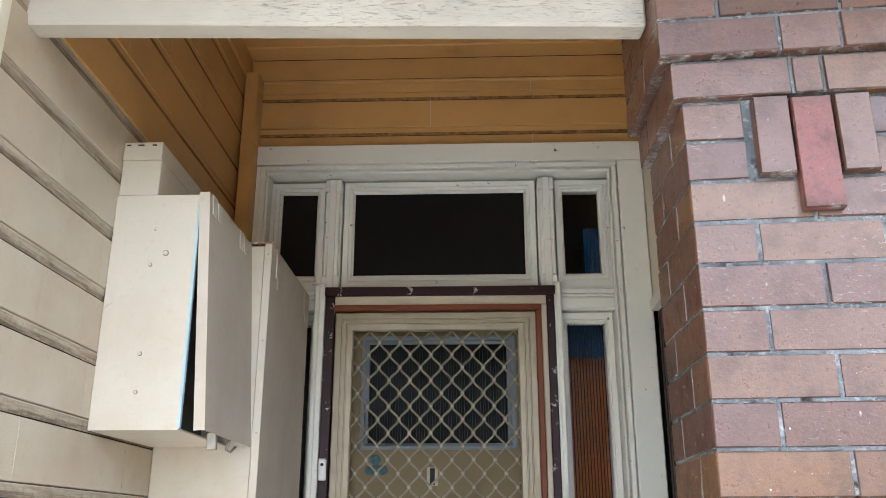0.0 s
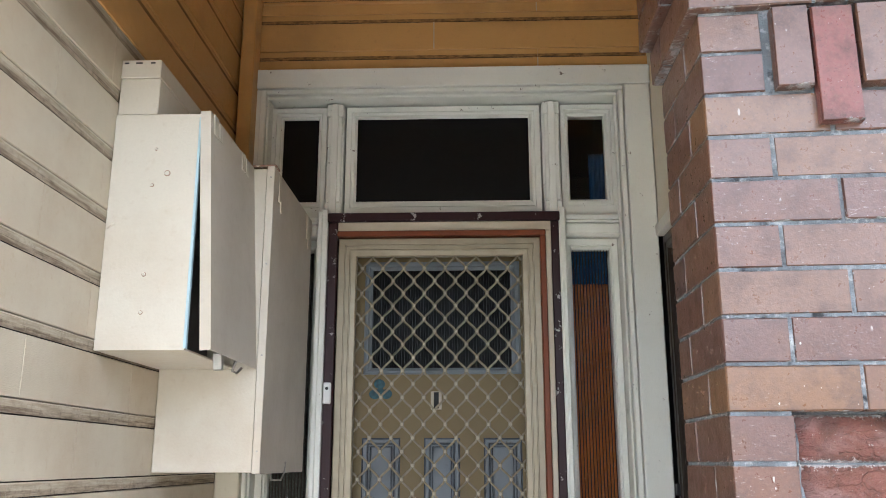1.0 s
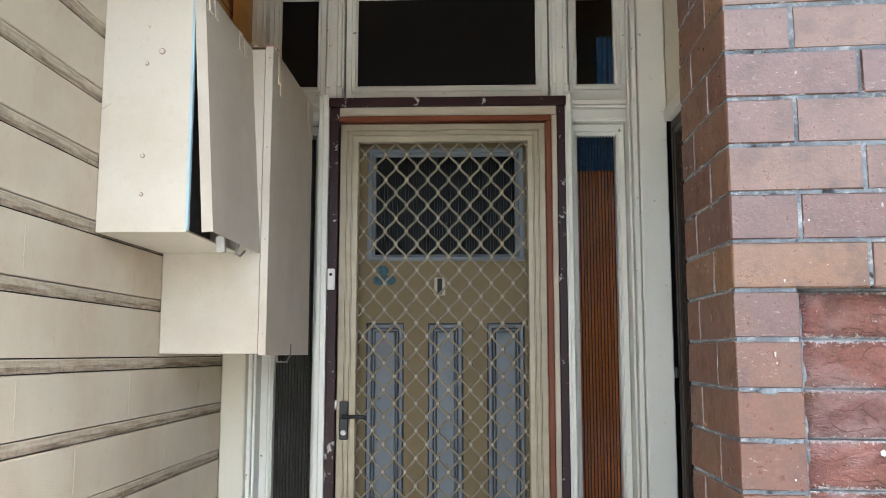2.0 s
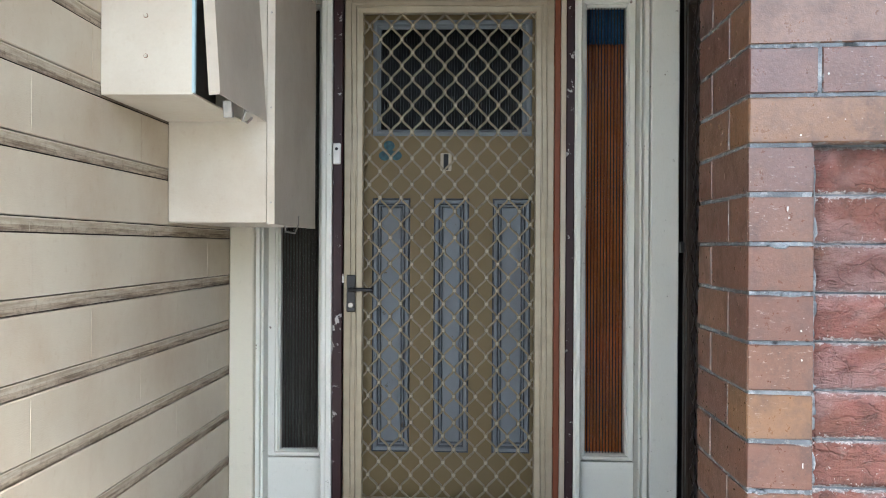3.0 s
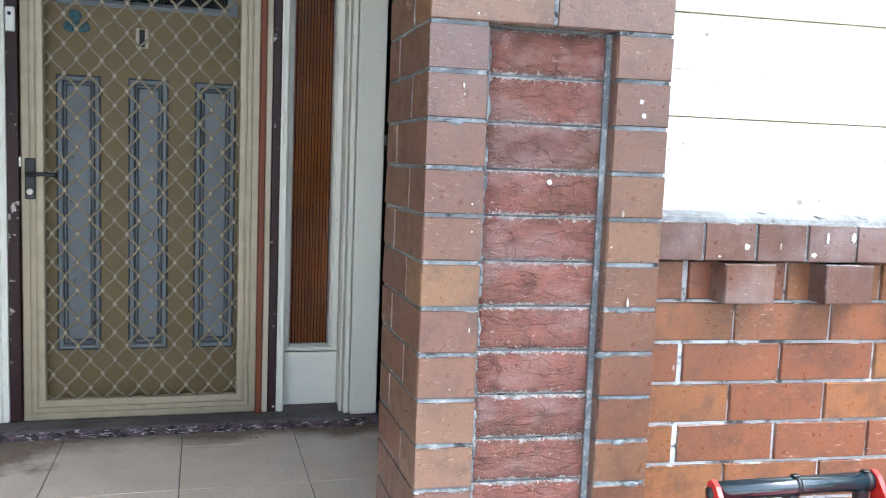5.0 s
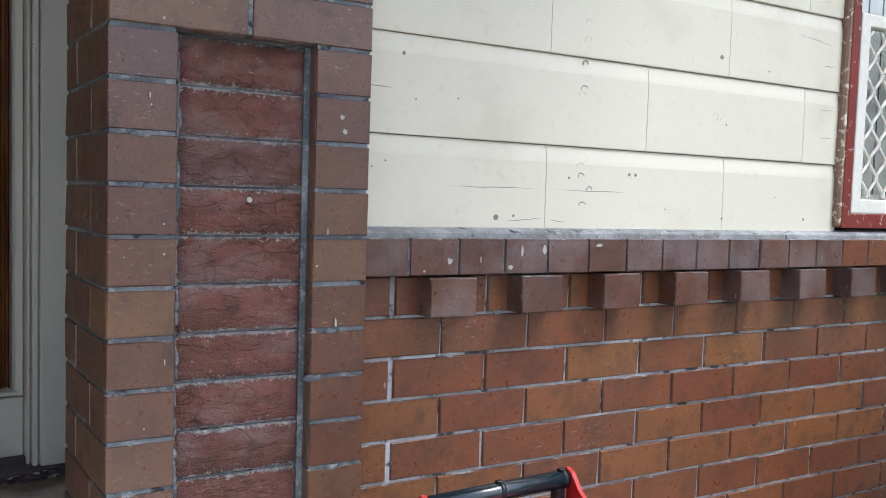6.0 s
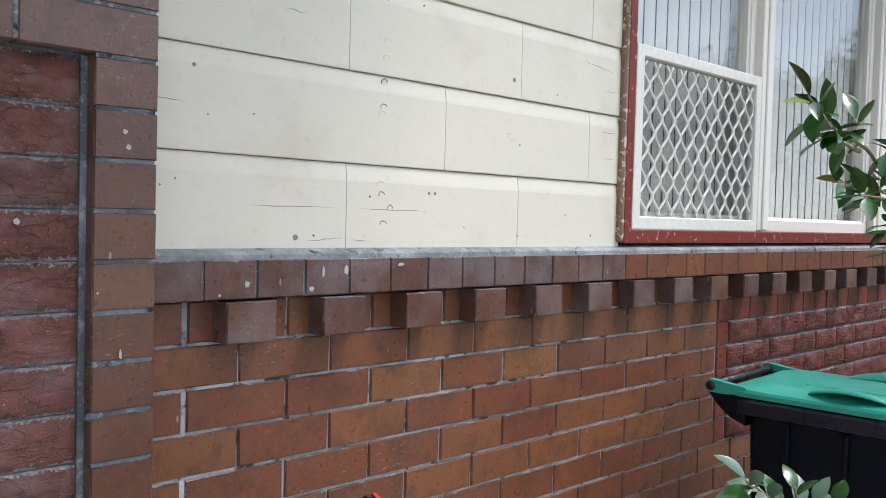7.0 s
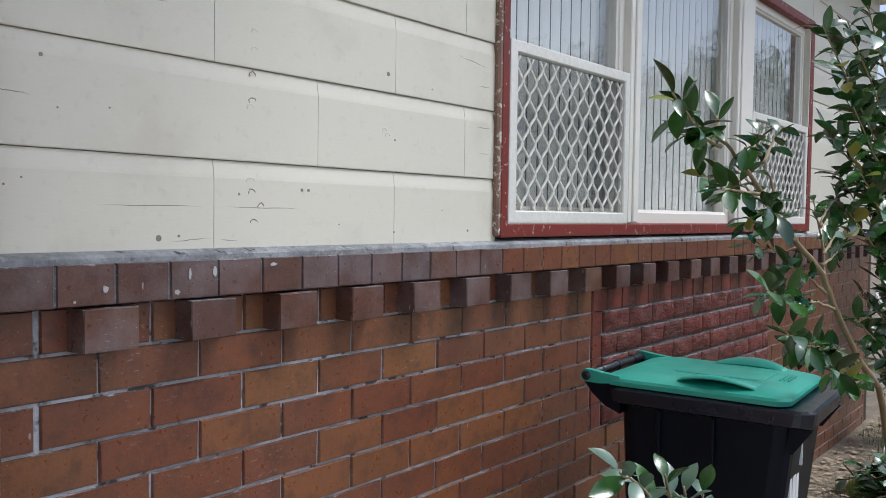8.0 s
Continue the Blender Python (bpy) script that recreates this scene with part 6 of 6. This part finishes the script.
def tree(x, y, h, seed):
    rng = random.Random(seed)
    t = thing("tree", "broad garden tree with dull green foliage", "tree", pose(x, y, GROUND_Z))
    limbs = [((0, 0, 0), (0.1, 0, 0.35 * h))]
    tips = []
    for k in range(9):
        a, r = k * 2.4, rng.uniform(0.18, 0.36) * h
        tip = (r * math.cos(a), r * math.sin(a), rng.uniform(0.5, 0.95) * h)
        limbs.append(((0.1, 0, rng.uniform(0.22, 0.35) * h), tip))
        tips.append(Vector(tip))
    v, fc = [], []
    for i, (a, b) in enumerate(limbs):
        a, b = Vector(a), Vector(b)
        pts = [a, a.lerp(b, 0.4) + Vector((rng.uniform(-0.1, 0.1), rng.uniform(-0.1, 0.1), 0)), b]
        w, g = tube_verts(pts, [0.16, 0.12, 0.1] if i == 0 else [0.08, 0.05, 0.02], 7, len(v))
        v += w
        fc += g
    part("trunk", mesh_of("trunk", v, fc, STEM, True), t)
    v, fc = [], []
    for tip in tips:
        for k in range(560):
            d = Vector((rng.gauss(0, 1), rng.gauss(0, 1), rng.gauss(0, 0.7))) * 0.1 * h
            p, n = tip + d, Vector((rng.uniform(-1, 1), rng.uniform(-1, 1), rng.uniform(-1, 1))).normalized()
            a = n.orthogonal().normalized() * rng.uniform(0.07, 0.15)
            b = n.cross(a) * 0.5
            o = len(v)
            v += [tuple(p - a), tuple(p + b), tuple(p + a), tuple(p - b)]
            fc.append((o, o + 1, o + 2, o + 3))
    tagged(part("crown", mesh_of("crown", v, fc, FAR_LEAF), t), kind="stuff")


for x, y, h, s in ((13.0, -3.4, 5.0, 1), (15.5, -6.0, 6.5, 2), (19.5, -4.5, 7.0, 5), (24.0, -9.0, 8.0, 6), (11.5, -8.0, 6.0, 7), (17.0, -2.0, 5.0, 8), (12.0, -1.6, 4.6, 9)):
    tree(x, y, 0.72 * h, s)

# ---- pieces of the setting: tiles, bricks ----
_tm = {}
for i in range(-3, 3):
    for k in range(5):
        u0, u1 = -0.362 + 0.392 * i, -0.362 + 0.392 * (i + 1)
        w1 = -0.155 - 0.392 * (k - 1)
        w0 = w1 - 0.392
        if k == 0:
            w0, w1 = -0.155, -0.002
        u0, u1, w0 = max(u0, LEFT_U - 0.02), min(u1, 0.86), max(w0, -1.6)
        if u1 - u0 < 0.02 or w1 - w0 < 0.02:
            continue
        key = (round(u1 - u0, 3), round(w1 - w0, 3))
        if key not in _tm:
            _tm[key] = from_bm("tile", bevel_box(0.002, key[0] - 0.002, 0.002, key[1] - 0.002, -0.012, 0, 0.0006), TILE)
        part("tile", _tm[key], floor, "", pose(u0, w0, random.uniform(-0.0008, 0.0008)))

# the pier: a mortar core, courses of bricks round it
PIER_TOP = 2.62
SLANT = -math.tan(radians(4.5))         # the side towards the porch runs with the porch
PIER_D = 0.334
_d = 0.0035
for x0, x1, y0, z0, z1 in ((PIER_X0 + _d, 0.708, PIER_Y + _d, GROUND_Z - 0.1, PIER_TOP), (0.708, 0.96, 2.05, GROUND_Z - 0.1, LINE + 0.006),
                           (0.708, 0.96, PIER_Y + _d, LINE + 0.0062, PIER_TOP), (0.96, PIER_X1 - 0.004, PIER_Y + _d, GROUND_Z - 0.1, PIER_TOP)):
    _bm = bevel_box(x0, x1, y0, PIER_Y + PIER_D - _d, z0, z1, 0)
    for v in _bm.verts:
        if v.co.x < PIER_X0 + 0.01:
            v.co.x += SLANT * (v.co.y - PIER_Y)
    part("core", from_bm("core", _bm, MORTAR), pier, "grey mortar")
J = COURSE - BRICK_H
# mortar behind the corbelled courses
for k, out in ((9, 0.02), (10, 0.042)):
    z0 = LINE + k * COURSE + 0.004
    _bm = bevel_box(PIER_X0 - out + 0.005, PIER_X1 - 0.004, PIER_Y - out + 0.005, PIER_Y + PIER_D, z0, z0 + (COURSE - 0.002 if k == 9 else 0.5), 0)
    for v in _bm.verts:
        if v.co.x < PIER_X0:
            v.co.x += SLANT * (v.co.y - PIER_Y + out)
    part("core", from_bm("core", _bm, MORTAR), pier, "grey mortar")
k0 = -int((LINE - GROUND_Z) / COURSE) - 1
for k in range(k0, 16):
    z = LINE + k * COURSE + J * 0.5
    odd = k % 2 == 0          # courses with stretchers on the face
    out = 0.0 if k < 9 else 0.02 if k == 9 else 0.042
    x0, y0, x1 = PIER_X0 - out, PIER_Y - out, PIER_X1
    mid = (PIER_X0 + PIER_X1) / 2
    deep = 0.112 if odd else 0.227
    if k == 9:
        widths = (0.236, 0.055, 1.0)
    elif k > 9:
        widths = (0.238, 0.114, 1.0) if odd else (0.122, 0.236, 1.0)
    elif k in (7, 8):
        widths = (0.118,)
        lay(pier, 0.962, y0, z, x1 - 0.962, 0.105, BRICK_H, BRICK)
    elif k >= 0:
        widths = (mid - x0 - J / 2, 1.0) if odd else (0.117, 0.231, 1.0)
    else:
        widths = (0.112,)
        lay(pier, 0.957, y0, z, x1 - 0.957, 0.105, BRICK_H, BRICK)
        lay(pier, 0.7165, y0 + 0.034, z - 0.0015, 0.2295, 0.06, BRICK_H + 0.0035, ROCK_BRICK, rock=0.011)
    x = x0
    for i, w in enumerate(widths):
        w = min(w, x1 - x)
        if w > 0.02:
            lay(pier, x, y0, z, w, deep + out if i == 0 else 0.105, BRICK_H, BRICK, skew=SLANT if i == 0 else 0.0)
        x += w + J
    # the side towards the porch: its brick, turned so that the front faces -x
    a, b2 = deep + out + J, PIER_D + out
    if b2 - a > 0.02:
        lay(pier, x0 + SLANT * b2, y0 + b2, z, (b2 - a) / math.cos(radians(4.5)), 0.1, BRICK_H, BRICK, rz=-85.5)
# raised bricks of the ornament below the corbels
for xa, za, h, mat in ((0.735, LINE + 7 * COURSE + 0.003, 0.1655, BRICK), (0.8085, LINE + 6.18 * COURSE, 0.236, ROSE_BRICK), (0.892, LINE + 7 * COURSE + 0.003, 0.1655, BRICK)):
    lay(pier, xa, PIER_Y - 0.026, za, 0.077 if mat is ROSE_BRICK else 0.068, 0.09, h, mat)

# pointing beside the rock-faced panel
slab("pointing", 0.9455, 0.9568, 2.0405, 2.0495, GROUND_Z, LINE, MORTAR, pier, 0.0, "grey pointing")

# lumps of mortar squeezed out of the joints
_rng = random.Random(91)


def lump(parent, x, y, z, w, h, d):
    bm = bmesh.new()
    bmesh.ops.create_icosphere(bm, subdivisions=2, radius=1)
    o = _rng.uniform(0, 50)
    for v in bm.verts:
        q = 1 + 0.55 * noise.noise((v.co.x * 1.6 + o, v.co.y * 1.6, v.co.z * 1.6))
        v.co = Vector((v.co.x * w * q, v.co.y * d, v.co.z * h * q))
    part("mortar_lump", from_bm("mortar_lump", bm, MORTAR, True), parent, "", pose(x, y, z))


for k in range(64):
    z = LINE - 0.02 - 0.0235 * k - 0.01 * _rng.random()
    lump(pier, 0.7155 + _rng.uniform(-0.003, 0.003), PIER_Y + 0.03, z, _rng.uniform(0.003, 0.008), _rng.uniform(0.008, 0.022), 0.012)
for k in range(18):
    lump(pier, 0.951 + _rng.uniform(-0.003, 0.003), 2.049, LINE - 0.05 - 1.2 * _rng.random(), _rng.uniform(0.002, 0.005), _rng.uniform(0.01, 0.04), 0.007)
for k in range(9):
    z = LINE + COURSE * _rng.randrange(-12, 0)
    lump(pier, _rng.choice((_rng.uniform(0.61, 0.71), _rng.uniform(0.96, 1.05))), PIER_Y + 0.002, z - 0.003, _rng.uniform(0.008, 0.02), _rng.uniform(0.004, 0.007), 0.0035)
# splashes and drips of white paint
SPLASH = plain("spilt_white_paint", (0.5, 0.49, 0.46), 0.5, 0.15, 60)


def splash(parent, x, y, z, w, h):
    """A flat drip: an uneven oval, a few tenths of a millimetre thick."""
    n, v = 10, []
    for d in (0.0, -0.0006):
        v += [(0.5 * w * math.cos(q * 0.6283) * _rng.uniform(0.45, 1.1), d, 0.5 * h * math.sin(q * 0.6283) * _rng.uniform(0.5, 1.1)) for q in range(n)]
    fc = [tuple(range(n, 2 * n))[::-1]] + [(q, (q + 1) % n, n + (q + 1) % n, n + q) for q in range(n)]
    part("paint_splash", mesh_of("paint_splash", v, fc, SPLASH), parent, "", pose(x, y, z))


for x, z, w, h in ((0.666, 1.147, 0.004, 0.014), (0.668, 1.131, 0.003, 0.005), (0.694, 0.699, 0.003, 0.014), (0.69, 0.934, 0.004, 0.005), (0.691, 0.883, 0.004, 0.006), (0.661, 0.587, 0.004, 0.004), (0.687, 1.275, 0.004, 0.006),
                   (1.009, 1.135, 0.011, 0.010), (1.015, 1.109, 0.011, 0.011), (1.005, 0.751, 0.005, 0.022), (0.965, 0.859, 0.006, 0.005), (0.733, 1.381, 0.004, 0.005)):
    splash(pier, x, PIER_Y - 0.0022, z, w, h)
splash(pier, 0.845, PIER_Y + 0.026, 0.978, 0.013, 0.013)
for x, z, w, h in ((1.449, 0.882, 0.008, 0.026), (1.508, 0.884, 0.012, 0.025), (1.269, 0.862, 0.012, 0.013), (1.42, 0.847, 0.013, 0.014), (1.209, 0.842, 0.006, 0.007), (1.662, 0.894, 0.022, 0.008)):
    splash(wall_front, x, 2.042 - 0.0022, z, w, h)

# the front wall's bricks: the nearest as pieces, the far rest as one part
_far_v, _far_f = [], []
PITCH = 0.2262
ROCK_X0, ROCK_X1, ROCK_Z0, ROCK_Z1 = 3.195, 5.16, 0.18, 0.70


def far_brick(x, y, z, w, h):
    me = brick_mesh(w, 0.06, h, WALL_BRICK, 0)
    o = len(_far_v)
    _far_v.extend((v.co.x + x, v.co.y + y, v.co.z + z) for v in me.vertices)
    _far_f.extend(tuple(o + i for i in p.vertices) for p in me.polygons)


for k in range(1, 17):
    zb = 0.743 + 0.0868 * (1 - k) + J * 0.5
    if zb < GROUND_Z - 0.1:
        break
    phase = 1.281 if k % 2 == 0 else 1.3945
    x = phase - 2 * PITCH
    while x < WALL_END:
        a, b2 = max(x + J / 2, PIER_X1 + 0.002), min(x + PITCH - J / 2, WALL_END)
        x += PITCH
        if b2 - a < 0.02:
            continue
        inside = ROCK_Z0 < zb + 0.04 < ROCK_Z1 and b2 > ROCK_X0 and a < ROCK_X1
        spans = [(a, b2)]
        if inside:
            spans = [s for s in ((a, min(b2, ROCK_X0 - J)), (max(a, ROCK_X1 + J), b2)) if s[1] - s[0] > 0.02]
        for sa, sb in spans:
            if sa < 4.4:
                lay(wall_front, sa, WALL_Y, zb, round(sb - sa, 2), 0.07, BRICK_H, WALL_BRICK)
            else:
                far_brick(sa, WALL_Y, zb, round(sb - sa, 2), BRICK_H)
# bordered panel of rock-faced bricks
for k in range(1, 7):
    z = 0.743 + 0.0868 * (-k) + J * 0.5
    lo, hi = ROCK_X0, ROCK_X1 - 0.01
    if k == 1:
        n = 17
        for i in range(n):
            lay(wall_front, lo + (hi - lo) * i / n, WALL_Y - 0.002, z, (hi - lo) / n - J, 0.06, BRICK_H, RED_BRICK)
        continue
    lay(wall_front, lo, WALL_Y - 0.002, z, 0.07, 0.06, BRICK_H + J * 0.9, RED_BRICK)
    x = lo + 0.085 - (0.1 if k % 2 else 0.0)
    while x < hi - 0.03:
        a, b2 = max(x, lo + 0.078), min(x + 0.205, hi)
        if b2 - a > 0.03:
            lay(wall_front, a, WALL_Y - 0.003, z, round(b2 - a, 3), 0.05, BRICK_H + 0.002, DARK_ROCK, rock=0.013)
        x += 0.21
# headers under the sill and the dentils beneath them
n = int((WALL_END - PIER_X1) / 0.1143)
for i in range(n + 1):
    x = 1.179 + (i - 1) * 0.1143
    a, b2 = max(x, PIER_X1 + 0.002), min(x + 0.1143 - 0.004, WALL_END)
    if b2 - a > 0.02:
        lay(wall_front, a, 2.042, 0.829 + 0.003, b2 - a, 0.07, 0.0765, HEADER_BRICK if a < 2.5 else WALL_BRICK)
i = 0
while 1.221 + 0.2268 * i < WALL_END - 0.12:
    lay(wall_front, 1.221 + 0.2268 * i, 2.03, 0.747, 0.111, 0.09, 0.081, HEADER_BRICK, name="dentil")
    i += 1
if _far_v:
    tagged(part("far_bricks", mesh_of("far_bricks", _far_v, _far_f, WALL_BRICK), wall_front, "brown bricks far along the wall"), kind="stuff")
